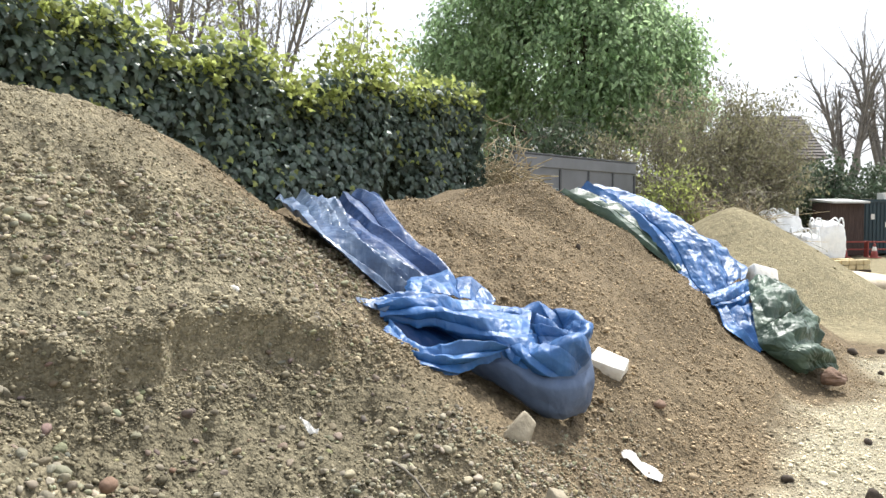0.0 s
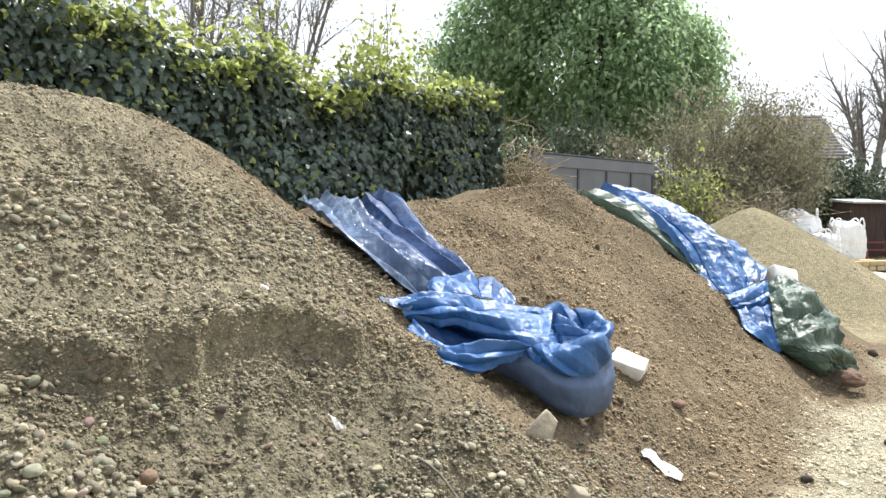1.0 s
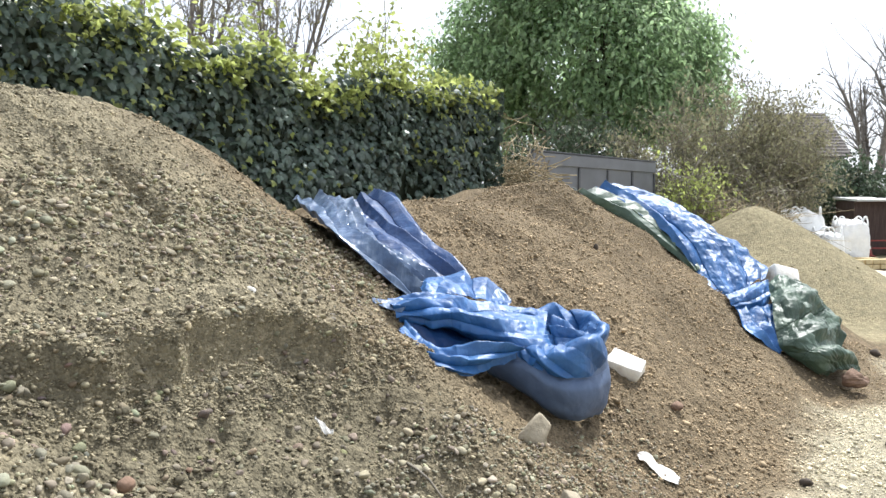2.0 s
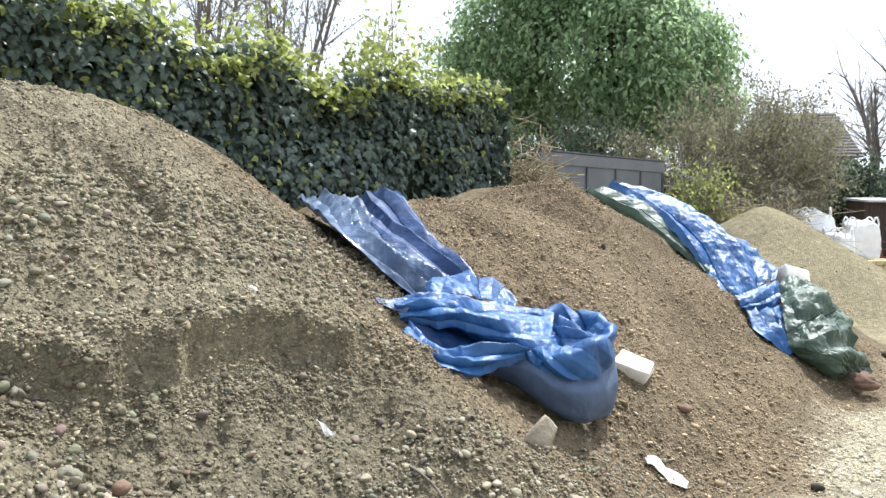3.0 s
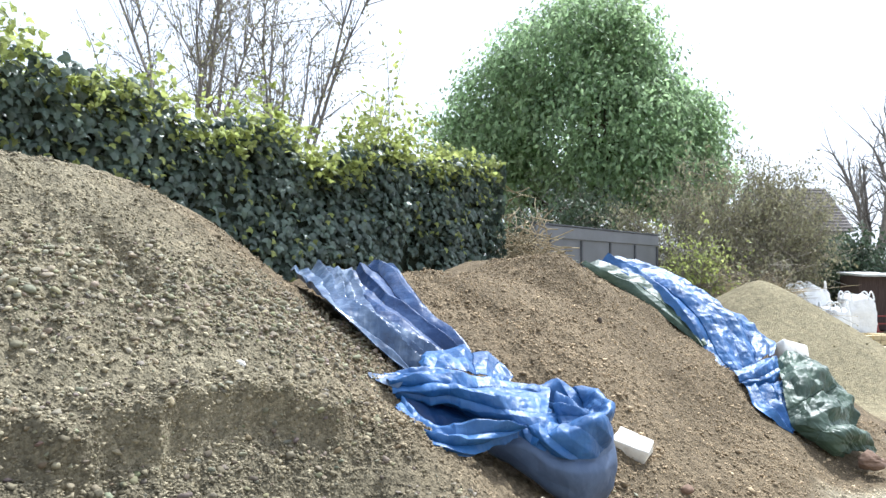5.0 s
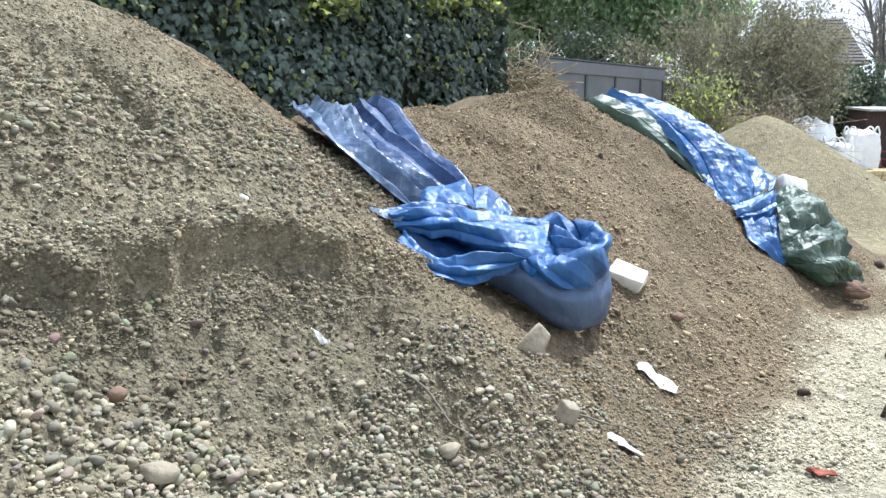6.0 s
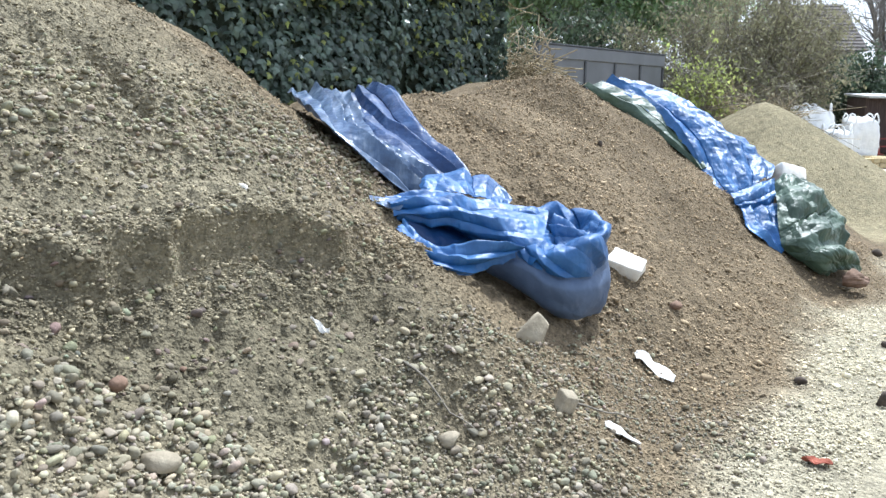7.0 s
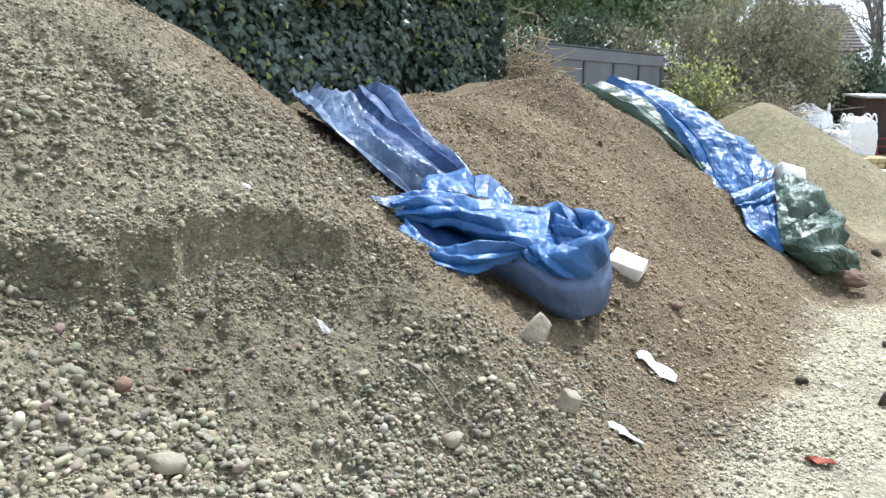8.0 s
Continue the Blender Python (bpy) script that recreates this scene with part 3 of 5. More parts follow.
def build_hedge():
    p0, p1 = np.array([-6.6, 3.3]), np.array([0.42, 11.75])
    run = np.linalg.norm(p1 - p0)
    t = (p1 - p0) / run
    nrm = np.array([t[1], -t[0]])
    hedge = thing("ivy_hedge", "tall dense ivy hedge with yellow-green new growth on top", "hedge")

    def place(u, w, z):
        return np.stack([p0[0] + t[0] * u + nrm[0] * w, p0[1] + t[1] * u + nrm[1] * w, z], -1)

    def bulge(u, z):
        return 0.16 * fbm(u * 1.1, z * 1.1, 3, 95) - 0.05 * sstep(2.4, 3.4, z)

    # inner mass: near-black sheets that stand for the shade between leaves
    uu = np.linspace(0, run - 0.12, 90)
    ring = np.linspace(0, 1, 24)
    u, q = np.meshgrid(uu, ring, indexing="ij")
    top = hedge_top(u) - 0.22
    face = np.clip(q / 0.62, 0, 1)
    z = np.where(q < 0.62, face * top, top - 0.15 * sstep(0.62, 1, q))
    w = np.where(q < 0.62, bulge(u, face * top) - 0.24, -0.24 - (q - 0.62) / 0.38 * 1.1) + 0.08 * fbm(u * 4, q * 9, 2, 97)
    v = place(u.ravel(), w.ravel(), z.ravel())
    mesh_object("inner_mass", v, grid_faces(90, 24), HEDGE_SHADE, hedge)
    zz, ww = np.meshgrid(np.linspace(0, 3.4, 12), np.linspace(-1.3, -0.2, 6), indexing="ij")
    mesh_object("end_mass", place(np.full(zz.size, run - 0.15) + 0.05 * fbm(zz.ravel() * 3, ww.ravel() * 3, 2, 3), ww.ravel(), zz.ravel()), grid_faces(12, 6), HEDGE_SHADE, hedge)

    # old ivy leaves on the face and on the end
    n = 21000
    u, f = rng.uniform(0.5, run, n), rng.uniform(0.12, 1, n)
    z = f * hedge_top(u)
    patch = fbm(u * 1.6, z * 1.6, 3, 101)
    keep = rng.uniform(0, 1, n) < 0.80 + 0.5 * patch
    u, z = u[keep], z[keep]
    w = bulge(u, z) - rng.uniform(0, 0.26, len(u)) + 0.05 * fbm(u * 5, z * 5, 2, 102)
    normals = np.tile([nrm[0], nrm[1], 0.42], (len(u), 1))
    leaves("old_leaves", place(u, w, z), normals, rng.uniform(0.075, 0.15, len(u)), IVY, hedge, 0, 0.42)
    n = 2600
    z, w = rng.uniform(0.6, 3.5, n), rng.uniform(-1.3, 0.05, n)
    u = run + 0.06 + 0.12 * fbm(w * 2, z * 2, 3, 104)
    leaves("end_leaves", place(u, w, z), np.tile([t[0], t[1], 0.3], (n, 1)), rng.uniform(0.06, 0.12, n), IVY, hedge, 0, 0.5)
    # young leaves: crest, and sparse ones over the face
    n = 7000
    u = rng.uniform(0.5, run + 0.1, n)
    tuft = np.clip(fbm(u * 1.9, u * 0 + 5, 3, 110), -0.3, 1.2)
    z = hedge_top(u) - 0.22 - 0.30 * rng.uniform(0, 1, n) ** 3 + rng.uniform(0, 1, n) ** 1.3 * (0.22 + 0.65 * tuft)
    w = rng.uniform(-0.9, 0.12, n)
    leaves("new_growth", place(u, w, z), np.tile([0.3, -0.2, 0.7], (n, 1)), rng.uniform(0.06, 0.12, n), IVY_YOUNG, hedge, 0, 0.7, (0.2, 0.1, 0.4), "bright yellow-green young leaves")
    n = 1200
    u, f = rng.uniform(0.5, run, n), rng.uniform(0, 1, n) ** 0.5
    z = f * hedge_top(u)
    spot = fbm(u * 1.4 + 4, z * 1.4, 2, 115)
    keep = rng.uniform(0, 1, n) < sstep(0.0, 0.5, spot) * sstep(1.2, 3.0, z) + 0.8 * np.exp(-((u - 7.5) / 0.5) ** 2 - ((z - 1.9) / 0.5) ** 2)
    u, z = u[keep], z[keep]
    leaves("young_leaves", place(u, bulge(u, z) + 0.03, z), np.tile([nrm[0], nrm[1], 0.5], (len(u), 1)), rng.uniform(0.05, 0.1, len(u)), IVY_YOUNG, hedge, 0, 0.5)
    # leggy shoots that stand above the crest
    stems = Geo()
    lp, ln = [], []
    for k in range(18):
        u0 = rng.choice([rng.uniform(8.5, 9.4), rng.uniform(3.5, 11)], p=[0.6, 0.4])
        high = rng.uniform(0.2, 0.5) if u0 < 8.4 else rng.uniform(0.5, 1.35) * math.exp(-((u0 - 9.0) / 0.6) ** 2) + 0.2
        base = place(np.array([u0]), np.array([rng.uniform(-0.9, -0.2)]), hedge_top(np.array([u0])) - 0.3)[0]
        lean = rng.normal(0, 0.16, 3) + np.array([0.06, 0, 1.0])
        path = base + np.linspace(0, 1, 7)[:, None] * lean * (high + 0.3) + np.linspace(0, 1, 7)[:, None] ** 2 * rng.normal(0, 0.12, 3)
        stems.tube(path, np.linspace(0.009, 0.003, 7), 4)
        for q in np.linspace(0.3, 1, int(6 + 10 * high)):
            c = base + q * lean * (high + 0.3)
            for _ in range(2):
                lp.append(c + rng.normal(0, 0.075, 3))
                ln.append(rng.normal(0, 1, 3) + (0, 0, 0.6))
    tagged(stems.done("shoot_stems", TWIG, hedge), kind="stuff")
    lp = np.array(lp)
    leaves("shoot_leaves", lp, np.array(ln), rng.uniform(0.05, 0.115, len(lp)), IVY_YOUNG, hedge, 1, 0.6, (0, 0, 0.3))


def limb_tree(geo, base, ahead, length, radius, depth, spread, tips, sides=6, curl=0.12):
    """A limb and its branches; gathers the ends of the thin ones."""
    n = 6
    ahead = ahead / np.linalg.norm(ahead)
    bend = rng.normal(0, curl, 3)
    q = np.linspace(0, 1, n)[:, None]
    path = base + ahead * length * q + bend * length * q ** 2
    geo.tube(path, np.linspace(radius, radius * 0.55, n), sides)
    if depth == 0:
        tips.append(path[-1])
        return
    for k in range(rng.integers(2, 5)):
        c = path[rng.integers(2, n)]
        way = ahead + rng.normal(0, spread, 3) + np.array([0, 0, 0.12])
        limb_tree(geo, c, way, length * rng.uniform(0.5, 0.8), radius * 0.5, depth - 1, spread, tips, max(3, sides - 1), curl)


def build_big_tree():
    base = np.array([4.3, 28.0, 0.0])
    tree = thing("broadleaf_tree", "large dense dark-green broadleaf tree with a thick trunk", "tree", tuple(base))
    wood, tips = Geo(), []
    wood.tube(np.array([[0, 0, -0.2], [0.05, 0, 1.5], [0.1, 0, 3.0], [0.0, 0.1, 4.6], [0.1, 0.1, 7.5]]), [0.55, 0.42, 0.36, 0.32, 0.16], 10)
    for k in range(11):
        a = k * 2.4
        limb_tree(wood, np.array([0.05, 0, rng.uniform(2.9, 6.5)]), np.array([math.cos(a), math.sin(a), rng.uniform(0.35, 1.2)]), rng.uniform(1.7, 2.5), 0.15, 2, 0.5, tips)
    wood.done("trunk", BARK, tree)
    # crown: clumps over lobes
    lobes = [(0.3, 0, 11.3, 1.6, 1.5), (-0.8, 0, 9.7, 2.9, 2.0), (1.2, 0, 9.6, 1.8, 1.9), (-3.2, 0, 8.3, 1.7, 1.6), (0.0, 0, 7.0, 4.0, 2.6),
             (2.9, 0, 7.2, 1.8, 1.8), (-3.6, 0, 6.4, 1.9, 1.7), (3.6, 0, 5.4, 1.5, 1.4), (-2.9, 0, 4.9, 1.6, 1.2), (-5.0, 0.2, 7.4, 0.8, 0.7), (1.2, -1.5, 5.4, 2.2, 1.5)]
    pts, out = [], []
    for lx, ly, lz, rr, rh in lobes:
        n = int(250 * rr * rh / 3)
        w = rng.normal(size=(n, 3))
        w /= np.linalg.norm(w, axis=1, keepdims=True)
        q = rng.uniform(0.55, 1.04, n) ** 0.5
        pts.append(np.array([lx, ly, lz]) + w * q[:, None] * np.array([rr, rr, rh]))
        out.append(w)
    pts, out = np.concatenate(pts), np.concatenate(out)
    keep = (fbm(pts[:, 0] * 0.8 + 3, pts[:, 2] * 0.8 + pts[:, 1], 3, 130) > -0.6) & (pts[:, 2] > 3.6)
    pts, out = pts[keep], out[keep]
    per = 28
    lp = np.repeat(pts, per, 0) + rng.normal(0, 0.38, (len(pts) * per, 3)) * np.array([1.1, 1.1, 0.8])
    ln = np.repeat(out, per, 0) * 0.7 + np.array([0, 0, 0.5])
    leaves("crown", lp, ln, rng.uniform(0.14, 0.28, len(lp)), TREE_LEAF, tree, 1, 0.6)


def twiggy_shrub(name, label, base, radius, height, stems, leaf_mat, leaf_count, leaf_size, twig_mat=TWIG, low=0.25, loose=0.11):
    """Stems that arch from one foot to all over a rounded crown, with side twigs and small leaves."""
    shrub = thing(name, label, "shrub", base)
    geo, tips = Geo(), []
    for k in range(stems):
        w = rng.normal(size=3)
        w = w / np.linalg.norm(w) * rng.uniform(0.5, 1.0) ** 0.5
        end = np.array([w[0] * radius, w[1] * radius, height * (low + (1 - low) * (0.5 + 0.5 * w[2]))]) * rng.uniform(0.8, 1.06)
        foot = np.array([w[0] * radius * 0.25, w[1] * radius * 0.25, -0.1])
        q = np.linspace(0, 1, 8)[:, None]
        mid = foot * 0.5 + end * np.array([0.35, 0.35, 0.75])
        path = foot * (1 - q) ** 2 + 2 * mid * q * (1 - q) + end * q ** 2 + np.cumsum(rng.normal(0, 0.035, (8, 3)), 0)
        geo.tube(path, np.linspace(0.024, 0.006, 8), 4)
        for _ in range(17):
            c = path[rng.integers(3, 8)]
            sub_way = (path[-1] - path[-3]) * 0.45 + rng.normal(0, 0.42, 3) * np.array([1, 1, 0.7])
            sub = c + np.linspace(0, 1, 5)[:, None] * sub_way + np.linspace(0, 1, 5)[:, None] ** 2 * (rng.normal(0, 0.18, 3) - np.array([0, 0, 0.14]))
            geo.tube(sub, np.linspace(0.010, 0.004, 5), 3)
            tips += [sub[1], sub[2], sub[3], sub[4]]
    geo.done("branchwork", twig_mat, shrub)
    tips = np.array(tips)
    lp = tips[rng.integers(0, len(tips), leaf_count)] + rng.normal(0, loose, (leaf_count, 3))
    leaves("foliage", lp, rng.normal(0, 1, (leaf_count, 3)) + (0, 0, 0.7), rng.uniform(0.6, 1.3, leaf_count) * leaf_size, leaf_mat, shrub, 1, 0.5)
    return shrub


def bare_tree(name, label, base, height, limbs, radius, lean=0.25, fuzz=26, mat=HAZED_BARK, leafy=0):
    tree = thing(name, label, "tree", base)
    geo, bole, tips = Geo(), Geo(), []
    fork = height * 0.28
    bole.tube(np.array([[0, 0, -0.2], [0.03, 0, fork * 0.5], [0, 0, fork]]), [radius * 1.3, radius, radius * 0.9], 8)
    for k in range(limbs):
        a = k * 2.4 + rng.uniform(-0.5, 0.5)
        way = np.array([math.cos(a) * lean, math.sin(a) * lean, 1.0])
        q = np.linspace(0, 1, 8)[:, None]
        path = np.array([0, 0, fork]) + way * height * rng.uniform(0.5, 0.7) * q + np.cumsum(rng.normal(0, height * 0.008, (8, 3)), 0)
        geo.tube(path, np.linspace(radius * 0.6, radius * 0.2, 8), 5)
        for c in path[3:]:
            for _ in range(fuzz // 5):
                w = (way * 0.9 + rng.normal(0, 0.55, 3)) * height * rng.uniform(0.05, 0.16)
                sub = c + np.linspace(0, 1, 5)[:, None] * w + np.linspace(0, 1, 5)[:, None] ** 2 * rng.normal(0, height * 0.012, 3)
                geo.tube(sub, np.linspace(radius * 0.16, radius * 0.05, 5), 3)
                for _ in range(3):
                    g = sub[rng.integers(1, 5)]
                    geo.tube(g + np.linspace(0, 1, 3)[:, None] * (w * 0.5 + rng.normal(0, height * 0.02, 3)), [radius * 0.06, radius * 0.045, radius * 0.03], 3)
    bole.done("trunk", mat, tree)
    geo.done("branchwork", mat, tree)
    if leafy:
        c = np.concatenate(geo.v)
        lp = c[rng.integers(0, len(c), leafy)] + rng.normal(0, 0.08, (leafy, 3))
        leaves("foliage", lp[lp[:, 2] > height * 0.3], rng.normal(0, 1, (int((lp[:, 2] > height * 0.3).sum()), 3)), rng.uniform(0.05, 0.11, int((lp[:, 2] > height * 0.3).sum())), SHRUB_LEAF, tree, 1, 0.5)
    return tree


def brush_pile(name, label, base, size, count, mat):
    pile = thing(name, label, "brushwood", base)
    geo = Geo()
    for k in range(count):
        c = rng.normal(0, 0.42, 3) * np.array(size)
        c[2] = abs(c[2])
        w = rng.normal(0, 1, 3) * np.array([1, 1, 0.45])
        w = w / np.linalg.norm(w) * rng.uniform(0.3, 1.0)
        q = np.linspace(-0.5, 0.5, 6)[:, None]
        geo.tube(c + q * w + q ** 2 * rng.normal(0, 0.35, 3), np.linspace(0.011, 0.004, 6), 3)
    geo.done("stemwork", mat, pile)


# ---- tarpaulins ----
def curve(points, q):
    """A smooth line through a few points, at q from 0 to 1."""
    p = np.asarray(points, float)
    t = np.clip(np.asarray(q, float), 0, 1) * (len(p) - 1)
    i = np.clip(np.floor(t).astype(int), 0, len(p) - 2)
    f = (t - i)[..., None]
    a, b, c, d = p[np.maximum(i - 1, 0)], p[i], p[i + 1], p[np.minimum(i + 2, len(p) - 1)]
    return 0.5 * (2 * b + (c - a) * f + (2 * a - 5 * b + 4 * c - d) * f ** 2 + (3 * b - a - 3 * c + d) * f ** 3)


def sheet(name, verts, nu, nv, mat, parent, label="", thick=0.004):
    ob = mesh_object(name, verts.reshape(-1, 3), grid_faces(nu, nv), mat, parent, label, smooth=False)
    so = ob.modifiers.new("thickness", "SOLIDIFY")
    so.thickness, so.offset = thick, 0
    return ob


def crumpled_roll(name, spine, radii, mat, parent, seed, flat=0.7, rough=0.3, nu=150, nv=100, label=""):
    """A loosely bunched roll of sheet along a spine, with sharp creases."""
    q = np.linspace(0, 1, nu)
    c, r = curve(spine, q), curve([(x,) for x in radii], q)[:, 0]
    t = np.gradient(c, axis=0)
    t /= np.linalg.norm(t, axis=1, keepdims=True)
    side = np.cross(t, [0, 0, 1.0])
    side /= np.linalg.norm(side, axis=1, keepdims=True)
    up = np.cross(side, t)
    a = np.linspace(0, 2 * math.pi, nv)
    long = np.linalg.norm(np.diff(c, axis=0), axis=1).sum()
    qq, aa = np.meshgrid(q * long, a, indexing="ij")
    rr = r[:, None]
    ca, sa = np.cos(aa), np.sin(aa)
    k = crumple(qq + 0.5 * rr * ca, 1.5 * rr * sa + 0.4 * qq, seed) + 0.8 * facet(qq * 5 + ca * 0.8, sa * 1.1 + 2, seed + 7)
    rr = rr * (1 + rough * 0.75 * k)
    v = c[:, None] + side[:, None] * (rr * ca)[..., None] + up[:, None] * (rr * sa * flat)[..., None]
    return sheet(name, v, nu, nv, mat, parent, label)


def net_point(net, u, v):
    """A smooth surface over a coarse net of rows of points; u along the rows' order, v along each row."""
    rows = np.stack([curve(r, v) for r in net])
    t = np.clip(u, 0, 1) * (len(rows) - 1)
    i = np.clip(np.floor(t).astype(int), 0, len(rows) - 2)
    f = (t - i)[:, None, None]
    a, b, c, d = rows[np.maximum(i - 1, 0)], rows[i], rows[i + 1], rows[np.minimum(i + 2, len(rows) - 1)]
    return 0.5 * (2 * b + (c - a) * f + (2 * a - 5 * b + 4 * c - d) * f ** 2 + (3 * b - a - 3 * c + d) * f ** 3)


def cloth(name, net, mat, parent, seed, creases=0.02, folds=0, fold_height=0.03, across=False, skew=0.15, label="", nu=130, nv=170, loop=False, rest=0.012):
    """A crumpled sheet over a net: long sharp folds, small creases, nothing below the soil."""
    u, v = np.linspace(0, 1, nu), np.linspace(0, 1, nv)
    p = net_point(net, u, v)
    du, dv = np.gradient(p, axis=0), np.gradient(p, axis=1)
    if loop:
        dv[:, 0] = dv[:, -1] = p[:, 1] - p[:, -2]
    n = np.cross(du, dv)
    n /= np.linalg.norm(n, axis=-1, keepdims=True) + 1e-9
    lu = np.cumsum(np.linalg.norm(du, axis=-1).mean(1))[:, None] + 0 * p[..., 0]
    lv = np.cumsum(np.linalg.norm(dv, axis=-1).mean(0))[None] + 0 * p[..., 0]
    h = creases * (1.5 * crumple(lu * 0.5, lv * 0.5, seed) + 0.32 * crumple(lu * 1.2 + 3, lv * 1.2, seed + 4))
    if folds:
        run, side = (v[None] + 0 * lu, lu) if not across else (u[:, None] + 0 * lu, lv)
        w = (run + skew * (side - side.mean()) + 0.06 * value_noise(side * 3.5, run * 2, seed + 31)) * folds
        k = np.floor(w).astype(np.int64)
        saw = w - k
        peak = 0.3 + 0.4 * hashed(k, k * 0, seed + 33)
        edge = np.clip(np.minimum(run, 1 - run) * 7, 0, 1)
        h = h + (0.2 + 0.8 * edge) * fold_height * (0.35 + 0.9 * hashed(k, k * 0 + 5, seed + 35)) * (np.where(saw < peak, saw / peak, (1 - saw) / (1 - peak)) - 0.4) * (0.7 + 0.5 * value_noise(side * 2.3, w, seed + 37))
    if loop:
        ease = sstep(0, 0.06, v)[None] * sstep(1, 0.94, v)[None]
        h = h * ease
    flip = np.sign((n * np.array([0, -0.6, 0.8])).sum(-1).mean()) or 1.0
    p = p + n * (flip * h)[..., None]
    p[..., 2] = np.maximum(p[..., 2], terrain(p[..., 0], p[..., 1]) + rest)
    return sheet(name, p, nu, nv, mat, parent, label)


def slope_net(left, right, columns, lift):
    """Rows down the slope between two lines on the soil, slung straight over the hollow between them."""
    net = []
    for (lx, ly), (rx, ry) in zip(left, right):
        q = np.linspace(0, 1, columns)
        x, y = lx + (rx - lx) * q, ly + (ry - ly) * q
        g = terrain(x, y)
        line = g[0] + (g[-1] - g[0]) * q
        net.append([tuple(c) for c in np.stack([x, y, np.maximum(g, line) + lift + 0.02 * np.sin(math.pi * q)], -1)])
    return net


def build_tarp_one():
    tarp = thing("blue_tarpaulin", "crumpled blue plastic tarpaulin draped down the heap, bunched below", "tarpaulin")
    left = [(-1.22, 5.35), (-1.07, 5.00), (-0.84, 4.55), (-0.59, 4.42), (-0.38, 4.48), (-0.20, 4.55)]
    right = [(-0.72, 6.75), (-0.58, 6.40), (-0.38, 5.88), (-0.20, 5.60), (-0.06, 5.42), (0.06, 5.20)]
    part_way = [tuple(np.array(a) + 0.62 * (np.array(b) - np.array(a))) for a, b in zip(left, right)]
    near_way = [tuple(np.array(a) + 0.50 * (np.array(b) - np.array(a))) for a, b in zip(left, right)]
    cloth("slope_sheet", slope_net(left, part_way, 6, 0.085), TARP_FADED_SHEEN, tarp, 201, 0.010, 6, 0.14, False, 0.10, "faded grey-blue sheet in long folds, highlights coloured in as pale streaks", 180, 170)
    cloth("far_edge", slope_net(near_way, right, 5, 0.10), TARP_BLUE_SHADED, tarp, 215, 0.007, 3, 0.11, False, -0.06, "blue far edge in long folds, coloured darker as its shaded side", 180, 140)
    neck = [
        [(-0.25, 4.62, 1.09), (-0.18, 4.75, 1.15), (-0.05, 4.85, 1.16), (0.09, 4.90, 1.14), (0.22, 4.85, 1.08), (0.30, 4.70, 0.98)],
        [(-0.22, 4.50, 1.07), (-0.13, 4.55, 1.12), (-0.01, 4.62, 1.11), (0.12, 4.68, 1.08), (0.21, 4.66, 1.03), (0.28, 4.60, 0.97)],
        [(-0.24, 4.42, 1.04), (-0.07, 4.45, 1.05), (0.04, 4.50, 1.03), (0.14, 4.52, 1.01), (0.21, 4.52, 0.98), (0.26, 4.50, 0.95)]]
    cloth("neck", neck, TARP_BLUE, tarp, 221, 0.018, 4, 0.075, False, 0.3, "pale grey-blue gathered neck")
    # the bunch: an upper fold, a lower flap with a dark hollow behind it, and the pouch
    upper_fold = [
        [(-0.41, 4.22, 1.06), (-0.26, 4.30, 1.09), (-0.07, 4.40, 1.08), (0.09, 4.45, 1.05), (0.29, 4.50, 1.01), (0.54, 4.60, 0.98)],
        [(-0.37, 4.12, 1.04), (-0.23, 4.15, 1.05), (-0.03, 4.20, 1.03), (0.14, 4.20, 0.98), (0.31, 4.22, 0.93), (0.49, 4.25, 0.89)],
        [(-0.34, 4.15, 0.98), (-0.22, 4.15, 0.95), (-0.02, 4.20, 0.93), (0.15, 4.18, 0.86), (0.32, 4.10, 0.82), (0.44, 4.05, 0.78)],
        [(-0.32, 4.30, 0.95), (-0.21, 4.35, 0.91), (-0.02, 4.40, 0.87), (0.16, 4.35, 0.81), (0.33, 4.25, 0.77), (0.43, 4.15, 0.74)]]
    cloth("upper_fold", upper_fold, TARP_BLUE, tarp, 231, 0.018, 4, 0.085, True, 0.35, "bright blue bunched fold", 130, 220)
    lower_flap = [
        [(-0.30, 4.12, 0.96), (-0.21, 4.05, 0.89), (-0.09, 3.98, 0.85), (0.09, 3.98, 0.86), (0.24, 4.02, 0.86), (0.37, 4.05, 0.84)],
        [(-0.30, 4.05, 0.89), (-0.22, 3.92, 0.84), (-0.08, 3.85, 0.81), (0.09, 3.88, 0.79), (0.21, 3.96, 0.80), (0.34, 4.03, 0.81)],
        [(-0.25, 3.98, 0.82), (-0.18, 3.88, 0.77), (-0.06, 3.82, 0.74), (0.09, 3.90, 0.70), (0.21, 4.02, 0.72), (0.32, 4.06, 0.75)]]
    cloth("lower_flap", lower_flap, TARP_BLUE, tarp, 241, 0.018, 3, 0.06, True, -0.3, "bright blue hanging flap", 110, 200)
    # backing sheet in the darkened blue, for the shade behind the flap
    hollow = [
        [(-0.30, 4.15, 0.96), (-0.19, 4.20, 0.94), (-0.06, 4.40, 0.89), (0.14, 4.40, 0.84)],
        [(-0.26, 4.10, 0.87), (-0.15, 4.12, 0.85), (0.01, 4.25, 0.83), (0.19, 4.22, 0.80)],
        [(-0.21, 4.08, 0.78), (-0.09, 4.05, 0.76), (0.06, 4.10, 0.75), (0.22, 4.12, 0.76)]]
